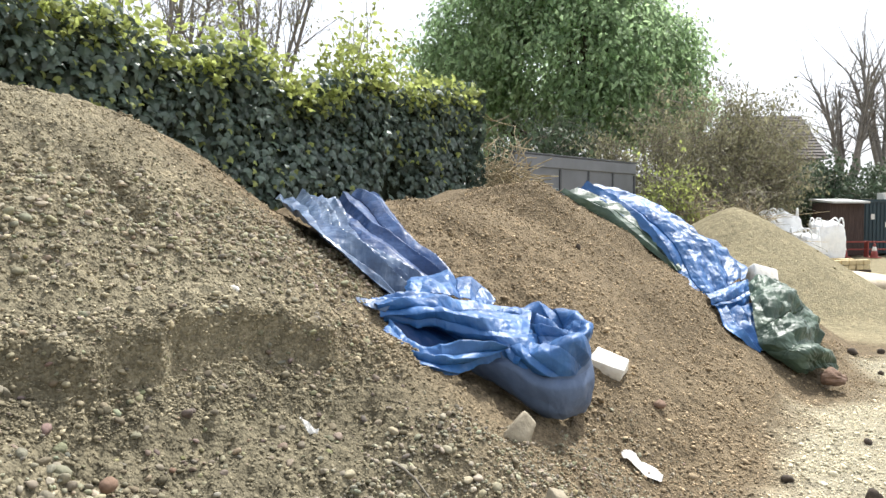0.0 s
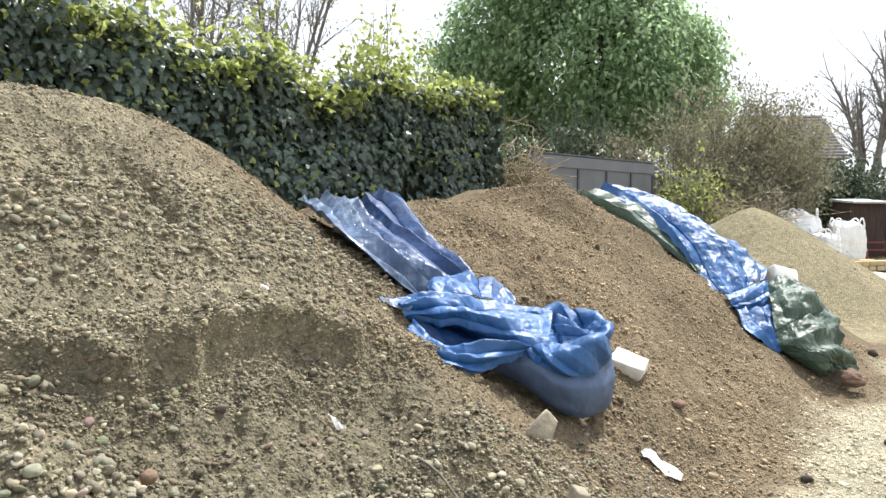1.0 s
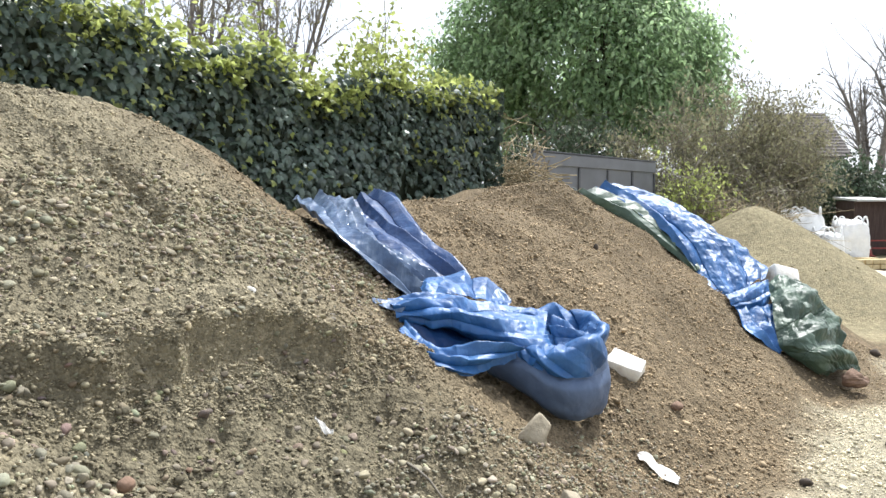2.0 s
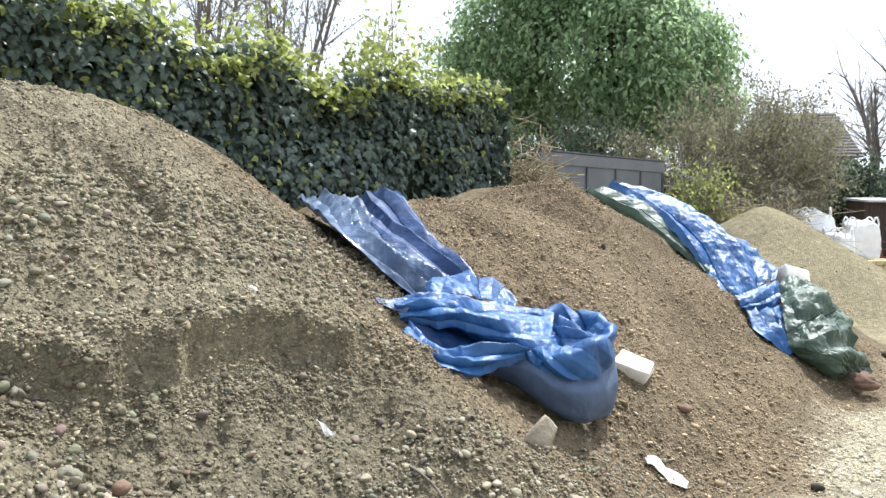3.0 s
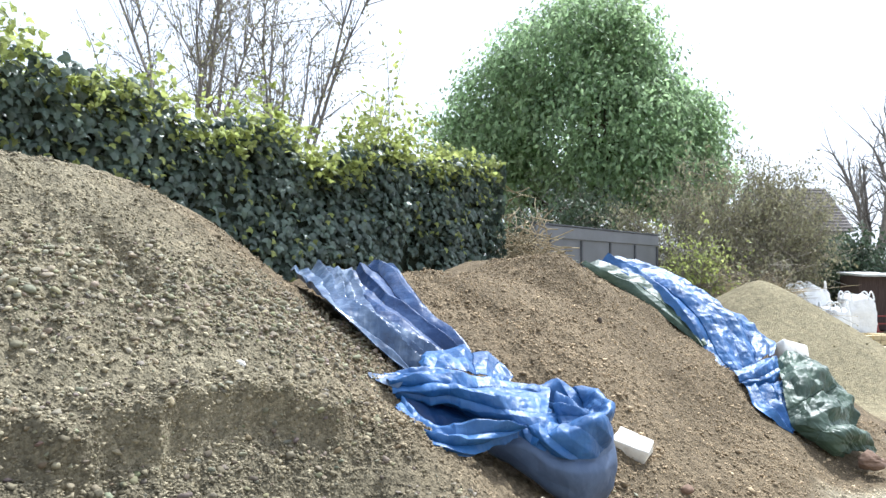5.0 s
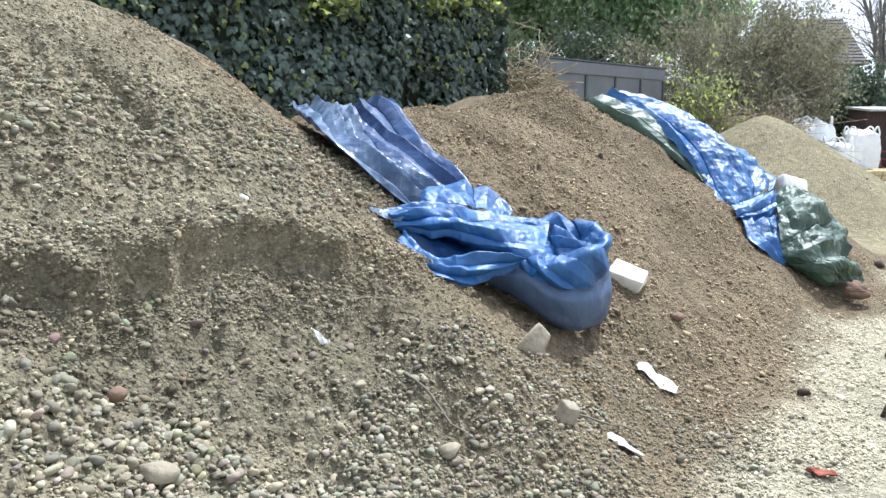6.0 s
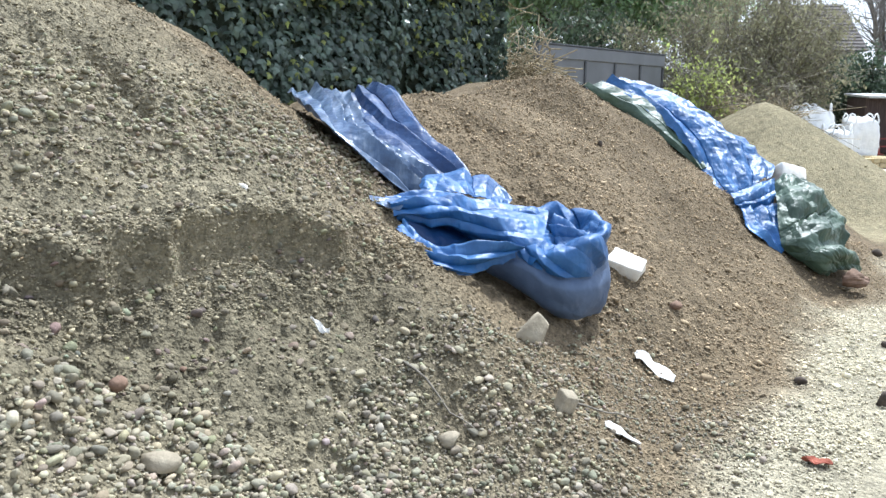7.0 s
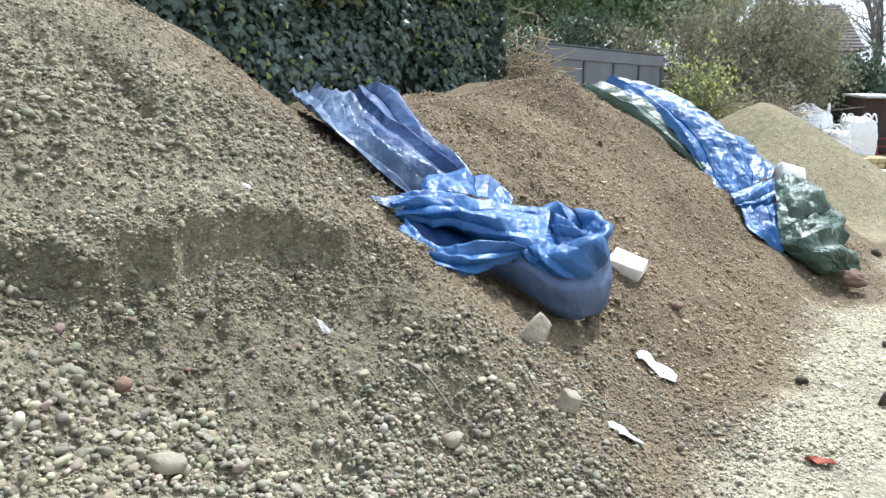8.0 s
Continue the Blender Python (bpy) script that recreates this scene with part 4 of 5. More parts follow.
    cloth("hollow", hollow, TARP_BLUE_SHADED, tarp, 251, 0.012, 0, 0.0)
    tip = [
        [(-0.50, 4.20, 1.08), (-0.41, 4.20, 1.07), (-0.30, 4.20, 1.07)],
        [(-0.49, 4.17, 1.07), (-0.41, 4.16, 1.05), (-0.30, 4.14, 1.04)],
        [(-0.47, 4.15, 1.06), (-0.40, 4.13, 1.03), (-0.32, 4.12, 1.01)]]
    cloth("tip", tip, TARP_FADED_SHEEN, tarp, 261, 0.006, nu=30, nv=40)
    pouch = [
        [(0.16, 4.15, 0.74), (0.35, 4.08, 0.79), (0.50, 4.03, 0.72), (0.67, 4.08, 0.67), (0.85, 4.30, 0.69), (0.86, 4.60, 0.76)],
        [(0.15, 4.14, 0.71), (0.33, 4.04, 0.72), (0.49, 3.98, 0.63), (0.67, 4.03, 0.59), (0.86, 4.28, 0.59), (0.88, 4.60, 0.62)],
        [(0.16, 4.18, 0.66), (0.34, 4.10, 0.59), (0.50, 4.06, 0.50), (0.68, 4.10, 0.45), (0.86, 4.32, 0.48), (0.88, 4.60, 0.49)],
        [(0.22, 4.30, 0.61), (0.40, 4.25, 0.52), (0.55, 4.22, 0.42), (0.70, 4.25, 0.38), (0.84, 4.42, 0.38), (0.86, 4.60, 0.40)]]
    pouch.insert(0, [(x, y + 0.035, z + 0.06) for x, y, z in pouch[0]])
    cloth("pouch", pouch, TARP_BAG, tarp, 271, 0.007, 3, 0.012, True, 0.1, "dull grey-blue sagging pouch", rest=0.004)
    rim = [
        [(0.32, 4.09, 0.77), (0.48, 4.00, 0.70), (0.63, 4.03, 0.67), (0.77, 4.14, 0.68), (0.86, 4.32, 0.77), (0.85, 4.62, 0.88), (0.57, 4.75, 0.91), (0.28, 4.50, 0.89), (0.32, 4.09, 0.77)],
        [(0.35, 4.12, 0.85), (0.44, 4.02, 0.80), (0.55, 4.00, 0.81), (0.70, 4.06, 0.86), (0.83, 4.25, 0.89), (0.78, 4.50, 0.95), (0.55, 4.60, 0.98), (0.32, 4.40, 0.97), (0.35, 4.12, 0.85)],
        [(0.45, 4.24, 0.85), (0.53, 4.18, 0.81), (0.60, 4.18, 0.82), (0.69, 4.22, 0.85), (0.75, 4.32, 0.87), (0.70, 4.45, 0.89), (0.57, 4.48, 0.89), (0.44, 4.40, 0.89), (0.45, 4.24, 0.85)],
        [(0.61, 4.38, 0.82), (0.62, 4.36, 0.81), (0.64, 4.36, 0.82), (0.66, 4.38, 0.83), (0.67, 4.40, 0.83), (0.65, 4.42, 0.84), (0.63, 4.42, 0.84), (0.61, 4.40, 0.84), (0.61, 4.38, 0.82)]]
    cloth("rim", rim, TARP_BLUE, tarp, 281, 0.018, 8, 0.075, False, 0.5, "bright blue crumpled rim", 120, 260, True)
    inner_fold = [
        [(0.56, 4.50, 0.95), (0.65, 4.45, 0.91), (0.74, 4.35, 0.84)],
        [(0.53, 4.35, 0.88), (0.65, 4.30, 0.88), (0.74, 4.20, 0.83)],
        [(0.57, 4.30, 0.79), (0.67, 4.22, 0.79), (0.73, 4.15, 0.78)]]
    cloth("inner_fold", inner_fold, TARP_BLUE, tarp, 291, 0.018, 3, 0.06, True, 0.3, "", 80, 90)


def build_tarp_two():
    tarp = thing("blue_and_green_tarpaulin", "rumpled blue and dark-green tarpaulin lying down the heap's shoulder", "tarpaulin")
    green = [
        [(1.10, 7.75, 1.75), (1.25, 8.00, 1.80), (1.45, 8.35, 1.84)],
        [(1.54, 8.00, 1.55), (1.71, 8.10, 1.63), (1.90, 8.30, 1.65)],
        [(1.90, 7.90, 1.31), (2.03, 7.95, 1.39), (2.20, 8.05, 1.39)],
        [(2.17, 7.70, 1.08), (2.25, 7.72, 1.14), (2.32, 7.75, 1.11)],
        [(2.30, 7.55, 0.95), (2.32, 7.56, 0.98), (2.36, 7.58, 0.99)]]
    cloth("green_sheet", green, TARP_GREEN, tarp, 301, 0.010, 2, 0.08, False, 0.0, "dark green sheet folded along the edge")
    blue = [
        [(1.40, 8.30, 1.82), (1.57, 8.50, 1.87), (1.84, 8.90, 1.86), (2.08, 9.30, 1.84)],
        [(1.83, 8.10, 1.59), (2.01, 8.40, 1.69), (2.23, 8.80, 1.72), (2.47, 9.10, 1.65)],
        [(2.10, 7.90, 1.34), (2.27, 8.10, 1.48), (2.50, 8.40, 1.51), (2.73, 8.70, 1.40)],
        [(2.27, 7.65, 1.05), (2.48, 7.80, 1.20), (2.74, 8.00, 1.28), (3.02, 8.30, 1.14)],
        [(2.36, 7.40, 0.83), (2.55, 7.50, 0.94), (2.83, 7.75, 1.03), (3.20, 8.10, 1.00)],
        [(2.46, 7.20, 0.69), (2.62, 7.30, 0.76), (2.82, 7.50, 0.85), (3.09, 7.80, 0.90)]]
    cloth("blue_sheet", blue, TARP_BLUE, tarp, 311, 0.015, 4, 0.15, False, 0.12, "bright blue rumpled sheet", 190, 170)
    hem = [
        [(2.49, 7.22, 0.80), (2.74, 7.35, 0.85), (3.04, 7.60, 0.90)],
        [(2.50, 7.10, 0.71), (2.71, 7.18, 0.75), (2.98, 7.40, 0.78)],
        [(2.54, 7.08, 0.66), (2.69, 7.12, 0.65), (2.93, 7.30, 0.64)]]
    cloth("blue_hem", hem, TARP_BLUE, tarp, 315, 0.02, 2, 0.05, True, 0.2, "", 70, 90)
    tail = [
        [(2.54, 7.10, 0.67), (2.74, 7.20, 0.67), (2.99, 7.35, 0.68)],
        [(2.53, 6.80, 0.52), (2.73, 6.95, 0.57), (2.93, 7.10, 0.58)],
        [(2.66, 6.70, 0.39), (2.77, 6.78, 0.45), (2.86, 6.85, 0.46)],
        [(2.79, 6.68, 0.31), (2.82, 6.70, 0.34), (2.87, 6.72, 0.37)]]
    cloth("blue_tail", tail, TARP_BLUE, tarp, 321, 0.016, 3, 0.06, False, 0.2, "", 90, 90)
    end = [
        [(2.97, 7.50, 0.85), (3.15, 7.65, 0.91), (3.36, 7.80, 0.87), (3.54, 7.90, 0.76)],
        [(2.91, 7.15, 0.68), (3.08, 7.20, 0.76), (3.38, 7.40, 0.73), (3.68, 7.65, 0.59)],
        [(2.80, 6.80, 0.50), (2.99, 6.80, 0.60), (3.28, 7.00, 0.58), (3.63, 7.35, 0.39)],
        [(2.83, 6.70, 0.34), (2.96, 6.60, 0.43), (3.22, 6.75, 0.43), (3.61, 7.15, 0.22)],
        [(3.01, 6.60, 0.21), (3.08, 6.50, 0.33), (3.27, 6.60, 0.36), (3.59, 6.95, 0.17)],
        [(3.18, 6.60, 0.13), (3.25, 6.60, 0.17), (3.39, 6.70, 0.17), (3.56, 6.90, 0.09)]]
    cloth("green_end", end, TARP_GREEN, tarp, 331, 0.030, 3, 0.07, True, 0.25, "dark green bunched end", 170, 150)
    crumpled_roll("torn_end", [(3.30, 6.60, 0.10), (3.40, 6.56, 0.11), (3.50, 6.62, 0.09)], [0.05, 0.085, 0.05], RUST, tarp, 351, 0.8, 0.4, 40, 30)


# ---- loose things ----
def boulder(name, label, category, at, size, mat, seed, turn=(0, 0, 0), level=3, cuts=9, group=""):
    bm = bmesh.new()
    bmesh.ops.create_icosphere(bm, subdivisions=level, radius=0.5)
    r = np.random.default_rng(seed)
    planes = []
    for _ in range(cuts):
        a = r.normal(size=3)
        planes.append((Vector(a / np.linalg.norm(a)), r.uniform(0.26, 0.40)))
    for v in bm.verts:
        for a, c in planes:
            over = v.co.dot(a) - c
            if over > 0:
                v.co -= a * over * 0.95
        v.co += v.co.normalized() * 0.012 * noise.noise(v.co * 6)
        v.co = Vector((v.co.x * size[0], v.co.y * size[1], v.co.z * size[2])) * 1.35
    ob = part(name, bm, mat, None, smooth=True)
    ob.matrix_basis = pose(*at, *turn)
    return tagged(ob, label, category, group)


def angular_block(name, label, category, at, size, mat, seed, turn=(0, 0, 0), low=0.72):
    """A broken block with worn corners."""
    bm = bmesh.new()
    r = np.random.default_rng(seed)
    bmesh.ops.create_cube(bm, size=1.0)
    for v in bm.verts:
        v.co = Vector((v.co.x * size[0] * r.uniform(low, 1.08), v.co.y * size[1] * r.uniform(low, 1.05), v.co.z * size[2] * r.uniform(low, 1.1)))
    bmesh.ops.bevel(bm, geom=bm.edges[:], offset=min(size) * 0.09, segments=2, affect="EDGES", profile=0.5)
    bmesh.ops.subdivide_edges(bm, edges=bm.edges[:], cuts=2, use_grid_fill=True)
    for v in bm.verts:
        v.co += Vector((noise.noise(v.co * 14), noise.noise(v.co * 14 + Vector((5, 0, 0))), noise.noise(v.co * 14 + Vector((0, 5, 0))))) * min(size) * 0.04
    ob = part(name, bm, mat, None, smooth=True)
    ob.matrix_basis = pose(*at, *turn)
    return tagged(ob, label, category)


def scrap(name, label, category, at, size, mat, seed, turn=0.0):
    """A thin, curled, torn piece lying on the ground."""
    nu, nv = 22, 12
    u, v = np.meshgrid(np.linspace(-0.5, 0.5, nu), np.linspace(-0.5, 0.5, nv), indexing="ij")
    c, s = math.cos(turn), math.sin(turn)
    wide = 0.85 - 0.5 * np.abs(2 * u) ** 3 + 0.14 * facet(u * 4, u * 0, seed)
    lx, ly = u * size[0], v * size[1] * wide + 0.2 * size[1] * facet(u * 3, u * 0 + 3, seed + 1)
    x, y = at[0] + lx * c - ly * s, at[1] + lx * s + ly * c
    z = rough_ground(x, y) + 0.022 + 0.014 * fbm(u * 3, v * 2, 2, seed + 2)
    return tagged(sheet(name, np.stack([x, y, z], -1), nu, nv, mat, None), label, category)


def on_ground(x, y):
    return float(rough_ground(np.array([x]), np.array([y]))[0])


def build_loose():
    angular_block("white_block", "broken off-white masonry block resting on the heap", "block", (1.11, 5.02, on_ground(1.11, 5.02) + 0.055), (0.27, 0.22, 0.10), WHITE_BLOCK, 8, (18, 20, -20), 0.7)
    boulder("flat_stone", "flat tan stone standing on edge in gravel", "stone", (0.385, 3.63, on_ground(0.385, 3.63) + 0.055), (0.14, 0.05, 0.21), STONE_FLAT, 11, (-14, 24, 20), 3, 12)
    boulder("cobble", "smooth tan cobble among the pebbles", "stone", (0.0, 2.80, on_ground(0.0, 2.80) + 0.025), (0.085, 0.065, 0.055), STONE_FLAT, 12, (0, 0, 30), 2, 4)
    angular_block("broken_stone", "pale angular broken stone among pebbles", "stone", (0.5, 3.2, on_ground(0.5, 3.2) + 0.03), (0.08, 0.07, 0.1), STONE_FLAT, 15, (10, 20, 30))
    boulder("cobble", "rough greenish cobble in the gravel", "stone", (-0.78, 1.98, on_ground(-0.78, 1.98) + 0.03), (0.09, 0.065, 0.05), STONE_FLAT, 19, (0, 10, 15), 2, 6)
    boulder("cobble", "brown cobble in the gravel", "stone", (-1.0, 2.2, on_ground(-1.0, 2.2) + 0.03), (0.06, 0.045, 0.045), RUST, 20, (0, 10, 75), 2, 6)
    boulder("brick_fragment", "small worn red brick fragment in the soil", "stone", (-0.9, 2.47, on_ground(-0.9, 2.47) + 0.012), (0.028, 0.02, 0.016), RUST, 21, (0, 0, -30), 2, 5)
    boulder("white_pebble", "white chipped pebble on the heap's face", "stone", (-0.93, 3.33, on_ground(-0.93, 3.33) + 0.01), (0.055, 0.03, 0.03), WHITE_BLOCK, 23, (0, 20, -20), 2, 5)
    scrap("white_scrap", "torn white plastic scrap lying on gravel", "scrap", (1.12, 4.18), (0.23, 0.12), PAPER, 31, -0.62)
    scrap("white_scrap", "pale flat slate-like scrap lying on gravel", "scrap", (0.77, 3.27), (0.16, 0.08), PAPER, 35, -0.05)
    scrap("white_scrap", "small curled white flake on the scarp", "scrap", (-0.55, 3.07), (0.08, 0.018), PAPER, 37, -0.1)
    scrap("red_rag", "crumpled faded red rag on pale soil", "rag", (1.66, 3.31), (0.13, 0.09), RED_RAG, 41, -0.6)
    boulder("dark_clod", "dark lump lodged in the brown slope", "clod", (1.19, 6.85, on_ground(1.19, 6.85) + 0.01), (0.04, 0.03, 0.06), DARK_CLOD, 43, (0, 10, 0), 2, 4)
    boulder("rust_clod", "reddish clay clod beside the white block", "clod", (1.40, 4.86, on_ground(1.4, 4.86) + 0.02), (0.08, 0.06, 0.05), RUST, 44, (0, 0, 0), 2, 5)
    for k, (x, y, r) in enumerate(((4.42, 8.2, 0.09), (4.9, 8.5, 0.07), (2.35, 4.05, 0.10), (2.25, 3.62, 0.07), (2.02, 4.35, 0.06), (4.25, 7.35, 0.05), (2.9, 5.1, 0.05))):
        boulder("dark_clod", "dark lump of earth on trodden pale soil", "clod", (x, y, on_ground(x, y) + r * 0.3), (r, r * 0.9, r * 0.8), DARK_CLOD, 50 + k, (0, 0, 40 * k), 2, 5, "dark clods")
    angular_block("white_slab", "clean white slab lying behind the tarpaulin", "slab", (3.37, 8.10, on_ground(3.37, 8.10) + 0.17), (0.34, 0.28, 0.38), WHITE_BLOCK, 61, (-20, 10, 15))
    for k, (x, y, a) in enumerate(((0.72, 3.38, 0.4), (-0.05, 2.95, -0.5), (4.3, 9.3, -0.6))):
        geo = Geo()
        q = np.linspace(-0.5, 0.5, 7)
        px, py = x + q * 0.34 * math.cos(a), y + q * 0.34 * math.sin(a)
        geo.tube(np.stack([px, py, rough_ground(px, py) + 0.03 + 0.02 * q], -1), np.linspace(0.006, 0.003, 7), 5)
        tagged(geo.done("twig", TWIG), "thin dry twig lying on the gravel", "twig", "dry twigs")


# ---- yard behind ----
def build_fence():
    a, b = np.array([1.13, 13.45]), np.array([4.0, 16.6])
    run, turn = float(np.linalg.norm(b - a)), math.degrees(math.atan2(b[1] - a[1], b[0] - a[0]))
    fence = thing("steel_fence", "grey sheet-steel hoarding fence behind the heap", "fence", (a[0], a[1], 0), turn)
    marks = [0.0, 0.42, 1.42, 2.42, 3.36, run]
    for k, (p, q) in enumerate(zip(marks, marks[1:])):
        part("panel", box(q - p - 0.06, 0.04, 2.42, ((p + q) / 2, 0, 0.02)), FENCE_GREY, fence)
    for p in marks:
        part("post", box(0.06, 0.09, 2.40, (p, 0, 0.0), 0.008), FENCE_DARK, fence)
    part("top_band", box(run + 0.06, 0.11, 0.22, (run / 2, 0, 2.42), 0.01), FENCE_GREY, fence)
    part("cap", box(run + 0.1, 0.14, 0.03, (run / 2, 0, 2.645), 0.006), FENCE_DARK, fence)


def bulk_bag(at, size, turn, label, seed):
    bag = thing("bulk_bag", label, "bag", at, turn, "bulk bags")
    n, k = 56, 30
    a, q = np.meshgrid(np.linspace(0, 2 * math.pi, n), np.linspace(0, 1, k), indexing="ij")
    r = np.interp(q, [0, 0.06, 0.3, 0.6, 0.82, 0.93, 1.0], [0.05, 0.44, 0.52, 0.53, 0.48, 0.30, 0.03])
    z = np.interp(q, [0, 0.06, 0.3, 0.6, 0.82, 0.93, 1.0], [0, 0.01, 0.3, 0.66, 0.93, 1.0, 0.97])
    ca, sa = np.cos(a), np.sin(a)
    sq = (np.abs(ca) ** 5 + np.abs(sa) ** 5) ** (-1 / 5)
    k2 = ridged(ca * 2.2 + q, sa * 2.2 + q * 2.5, 3, seed)
    rr = r * sq * (1 + 0.06 * (k2 - 0.5)) * size[0]
    v = np.stack([rr * ca, rr * sa, z * size[1] * (1 + 0.05 * fbm(ca * 2, sa * 2, 2, seed + 3))], -1)
    mesh_object("body", v.reshape(-1, 3), grid_faces(n, k), BAG_WHITE, bag)
    for sx, sy in ((1, 1), (-1, 1), (1, -1), (-1, -1)):
        geo = Geo()
        t = np.linspace(0, math.pi, 9)
        cx, cy = sx * 0.36 * size[0], sy * 0.36 * size[0]
        geo.tube(np.stack([cx + 0.09 * np.cos(t) * sy, cy - 0.09 * np.cos(t) * sx, size[1] * 0.9 + 0.24 * np.sin(t)], -1), 0.022, 5)
        geo.done("handle", BAG_WHITE, bag)


def build_yard():
    bulk_bag((8.72, 20.3, 0), (1.0, 1.62), 12, "full white woven bulk bag with lifting loops", 401)
    bulk_bag((9.10, 19.5, 0), (0.62, 1.05), 30, "slumped white woven bulk bag, half full", 411)
    bulk_bag((10.2, 20.6, 0), (0.80, 1.34), -10, "full white woven bulk bag beside a pallet", 421)
    pallet = thing("stone_pallet", "low stack of yellow walling stone on a pallet", "pallet", (9.95, 19.5, 0), 20)
    for k in range(3):
        part("runner", box(1.2, 0.09, 0.1, (0, -0.45 + 0.45 * k, 0)), SHED_WOOD, pallet)
    part("deck", box(1.2, 1.0, 0.03, (0, 0, 0.1)), SHED_WOOD, pallet)
    for k in range(26):
        x, y, z = -0.48 + 0.24 * (k % 5), -0.38 + 0.25 * ((k // 5) % 4), 0.13 + 0.13 * (k // 13) + 0.01
        part("stone", box(0.22, 0.21, 0.12, (x + rng.uniform(-0.02, 0.02), y, z), 0.02), YELLOW_STONE, pallet)
    low = boulder("sand_mound", "low pale sand mound on the trodden yard", "sand", (8.75, 16.9, 0.0), (2.0, 1.5, 0.55), PALE_SAND, 77, (0, 0, 20), 4, 3)

    shed = thing("timber_shed", "small brown timber lean-to with a pale sheet roof", "shed", (14.55, 28.5, 0), 3)
    for k in range(9):
        part("board", box(0.128, 0.03, 1.92, (-0.53 + 0.132 * k, -0.5, 0.02)), SHED_WOOD, shed)
    part("back_wall", box(1.2, 0.05, 1.95, (0, 0.7, 0.02)), SHED_WOOD, shed)
    for sx in (-0.62, 0.62):
        part("side_wall", box(0.05, 1.24, 1.95, (sx, 0.1, 0.02)), SHED_WOOD, shed)
    part("roof", box(1.4, 1.7, 0.08, (0, 0.05, 2.0), 0.01, None, Matrix.Rotation(radians(4), 4, "X")), ROOF_SHEET, shed)
    store = thing("steel_container", "dark teal steel site container with closed doors", "container", (17.6, 29.9, 0), 2)
    part("body", box(5.0, 2.3, 2.0, (0, 0, 0.06), 0.02), CONTAINER, store)
    for k in range(34):
        part("rib", box(0.07, 0.03, 1.84, (-2.42 + 0.146 * k, -1.162, 0.12)), CONTAINER, store)
    part("roof_rail", box(5.06, 0.1, 0.1, (0, -1.17, 2.0)), CONTAINER, store)
    for k, x in enumerate((-1.75, -1.2)):
        part("notice", box(0.14, 0.01, 0.2, (x, -1.19, 1.35 - 0.3 * k)), PAPER, store, "small pale notice plate")
    part("vent_box", box(0.4, 0.4, 0.26, (-1.0, -0.7, 2.1), 0.02), PAPER, store, "white box on the roof")
    barrier = thing("site_barrier", "low red plastic site barrier on the yard", "barrier", (15.0, 27.4, 0), 4)
    for z in (0.25, 0.52):
        part("rail", box(1.9, 0.03, 0.05, (0, 0, z), 0.01), RED_PLASTIC, barrier)
    for x in (-0.85, 0.0, 0.85):
        part("leg", box(0.04, 0.25, 0.58, (x, 0.0, 0.0), 0.01), RED_PLASTIC, barrier)

    for x, y in ((14.0, 27.0), (14.9, 26.7)):
        cone = thing("traffic_cone", "small faded orange traffic cone with a white band", "cone", (x, y, 0), 0, "traffic cones")
        part("foot", box(0.34, 0.34, 0.04, (0, 0, 0), 0.01), RED_PLASTIC, cone)
        for name, z0, z1, r0, r1, mat in (("shell", 0.04, 0.26, 0.13, 0.085, RED_PLASTIC), ("band", 0.26, 0.40, 0.085, 0.055, PAPER), ("tip", 0.40, 0.52, 0.055, 0.03, RED_PLASTIC)):
            geo = Geo()
            geo.tube(np.array([[0, 0, z0], [0, 0.0001, (z0 + z1) / 2], [0, 0, z1], [0, 0, z1 + 0.002]]), [r0, (r0 + r1) / 2, r1, 0.01], 14)
            geo.done(name, mat, cone)

    house = thing("house", "far house with a brown tiled pitched roof", "house", (15.0, 37.0, 0), 0)
    part("wall", box(3.4, 5.0, 4.0), HOUSE_WALL, house)
    bm = bmesh.new()
    vs = [bm.verts.new(c) for c in ((-1.9, -2.9, 4.0), (1.9, -2.9, 4.0), (1.9, 0, 6.3), (-1.9, 0, 6.3), (-1.9, 2.9, 4.0), (1.9, 2.9, 4.0))]
    for f in ((0, 1, 2, 3), (3, 2, 5, 4), (0, 3, 4), (1, 5, 2), (0, 4, 5, 1)):
        bm.faces.new([vs[i] for i in f])
    roof = part("roof", bm, ROOF_TILE, house)
    for k in range(15):
        q = (k + 0.5) / 15
        part("tile_course", box(3.82, 0.2, 0.03, (0, -2.9 + 2.9 * q, 4.0 + 2.3 * q - 0.005), 0, None, Matrix.Rotation(radians(30), 4, "X")), ROOF_TILE, house)
    part("window", box(0.9, 0.05, 1.0, (-0.5, -2.52, 2.4)), CONTAINER, house)


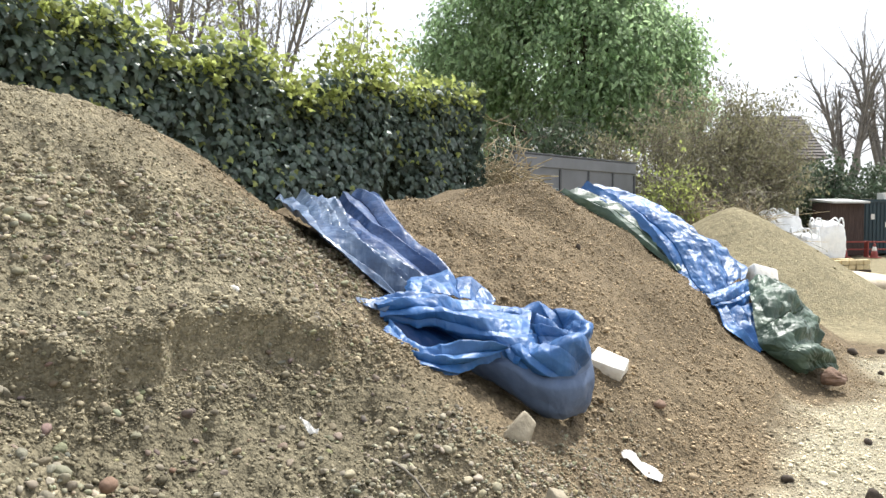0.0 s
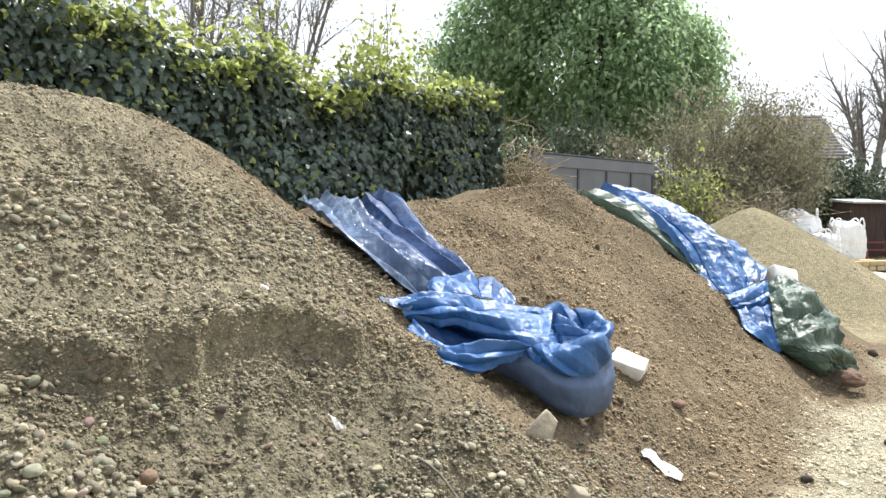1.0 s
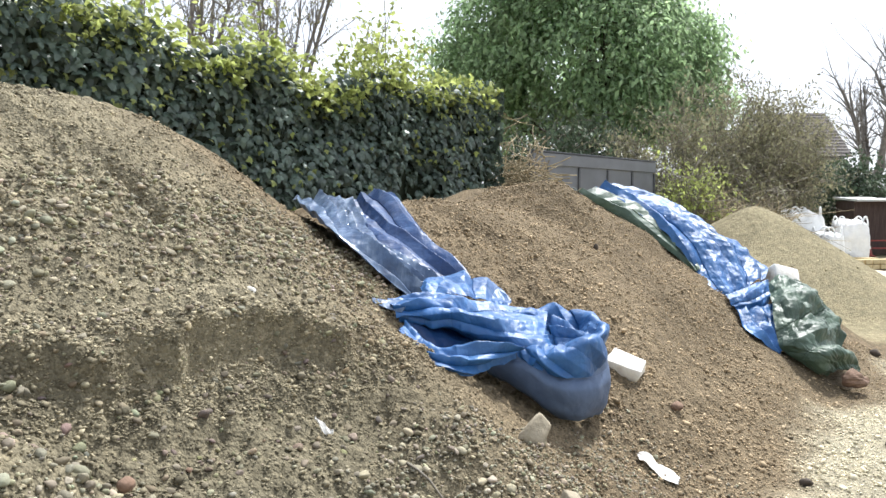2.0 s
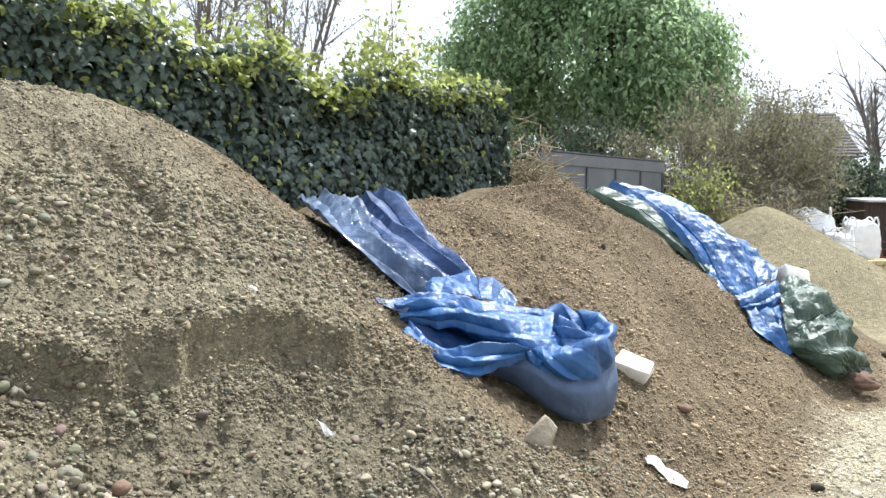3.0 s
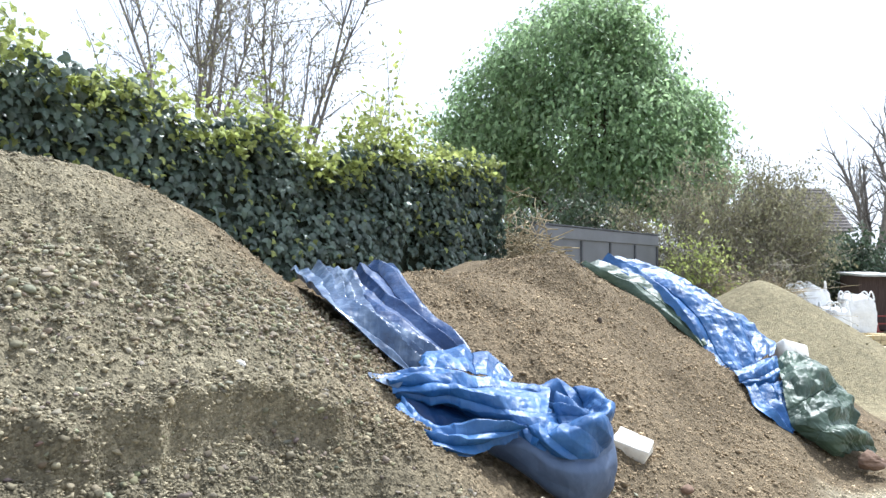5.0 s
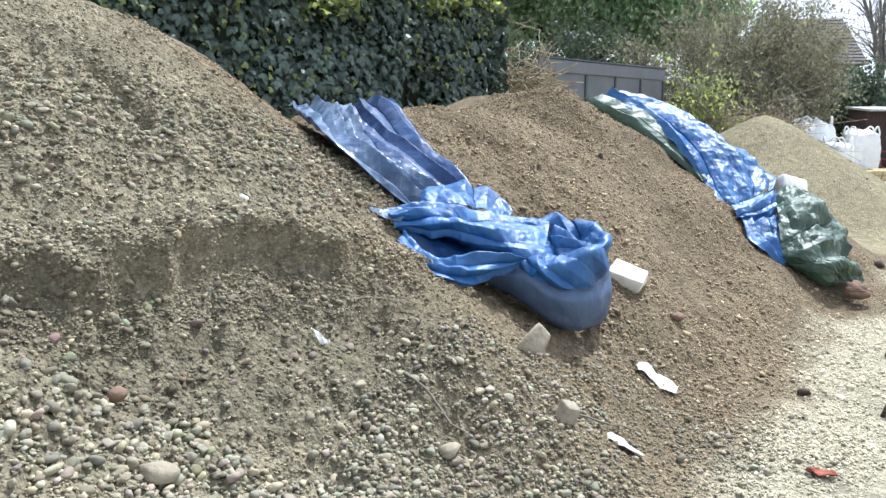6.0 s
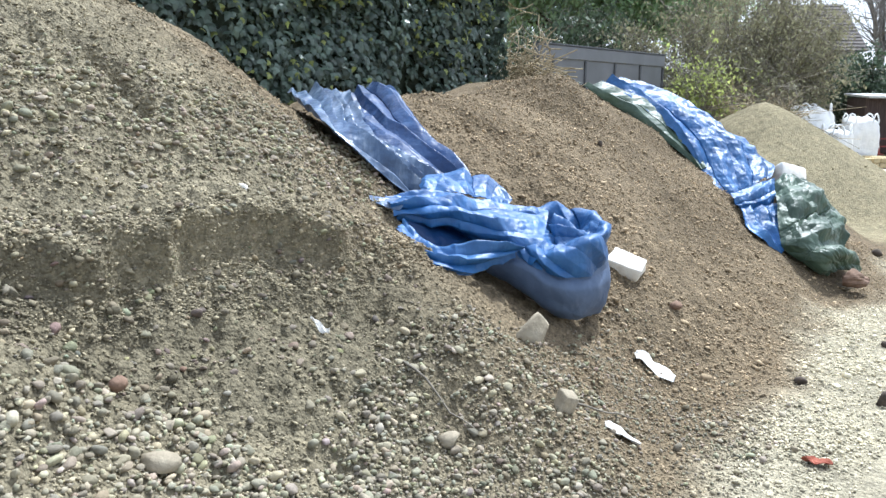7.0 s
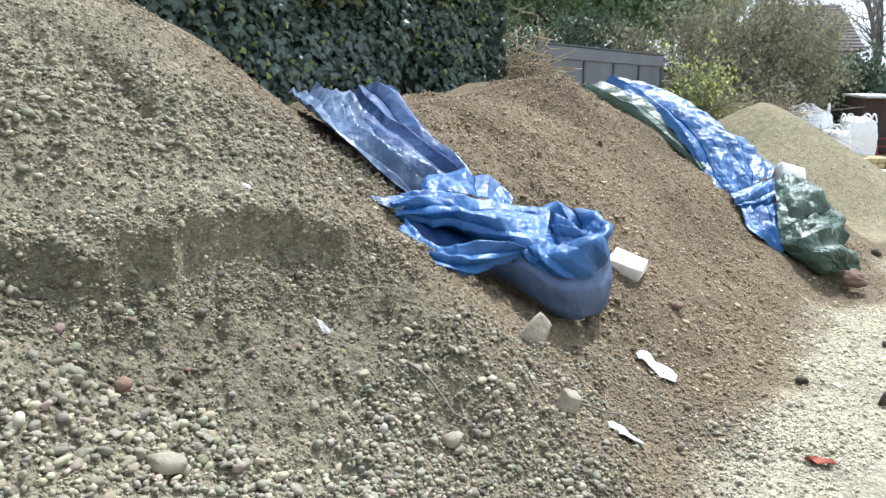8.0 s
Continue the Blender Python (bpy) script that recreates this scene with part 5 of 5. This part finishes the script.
build_ground()
build_hedge()
build_tarp_one()
build_tarp_two()
build_big_tree()
twiggy_shrub("twiggy_shrub", "large brown twiggy shrub with sparse olive leaves", (5.7, 20.6, 0), 2.1, 4.7, 75, SHRUB_LEAF, 15000, 0.10)
twiggy_shrub("twiggy_shrub", "tall brown twiggy shrub with thin olive leaves", (7.7, 21.6, 0), 2.2, 5.3, 80, SHRUB_LEAF, 15000, 0.10)
twiggy_shrub("twiggy_shrub", "greyish twiggy shrub with few leaves", (8.8, 22.4, 0), 1.5, 5.3, 80, SHRUB_LEAF, 18000, 0.10)
twiggy_shrub("green_shrub", "low bright-green shrub beside the grey fence", (4.85, 16.9, 0), 0.7, 2.75, 26, IVY_YOUNG, 3200, 0.10)
twiggy_shrub("green_shrub", "olive-green shrub behind the far heap", (6.8, 18.2, 0), 0.8, 2.3, 26, SHRUB_LEAF, 1600, 0.09)
twiggy_shrub("bramble", "pale dry bramble tangle behind the heap", (6.0, 17.2, 0), 1.1, 2.0, 80, SHRUB_LEAF, 400, 0.06, STRAW)
twiggy_shrub("evergreen_shrub", "dark evergreen shrub behind the white bags", (13.0, 31.0, 0), 1.8, 4.2, 60, DARK_LEAF, 15000, 0.2)
twiggy_shrub("evergreen_shrub", "dark olive evergreen shrub by the shed", (16.0, 32.6, 0), 2.0, 4.0, 60, DARK_LEAF, 15000, 0.2)
twiggy_shrub("evergreen_shrub", "dark evergreen shrub behind the container", (20.5, 34.5, 0), 2.8, 4.4, 60, DARK_LEAF, 15000, 0.2)
twiggy_shrub("evergreen_shrub", "dark shrub in the shade under the tree", (1.7, 19.0, 0), 1.4, 3.5, 50, DARK_LEAF, 9000, 0.15)
twiggy_shrub("evergreen_shrub", "dark shrub behind the grey fence", (3.3, 23.0, 0), 2.0, 4.4, 60, DARK_LEAF, 16000, 0.17)
brush_pile("brush_pile", "heap of pale dry cut stems beside the hedge", (0.86, 12.5, 1.3), (0.62, 0.6, 1.2), 950, STRAW)
bare_tree("bare_tree", "pollarded leafless tree against the sky", (20.9, 40.5, 0), 9.0, 7, 0.26)
bare_tree("bare_tree", "tall leafless tree with fine upright twigs", (23.3, 41.0, 0), 10.0, 7, 0.28)
bare_tree("bare_tree", "slender leafless tree behind the ivy hedge", (-6.4, 16.6, 0), 9.4, 7, 0.11, 0.3, 26, HAZED_BARK, 2600)
bare_tree("bare_tree", "slender leafless tree behind the ivy hedge", (-4.6, 17.0, 0), 8.8, 7, 0.10, 0.42, 26, HAZED_BARK, 2600)
build_fence()
build_yard()
build_stones()
build_loose()
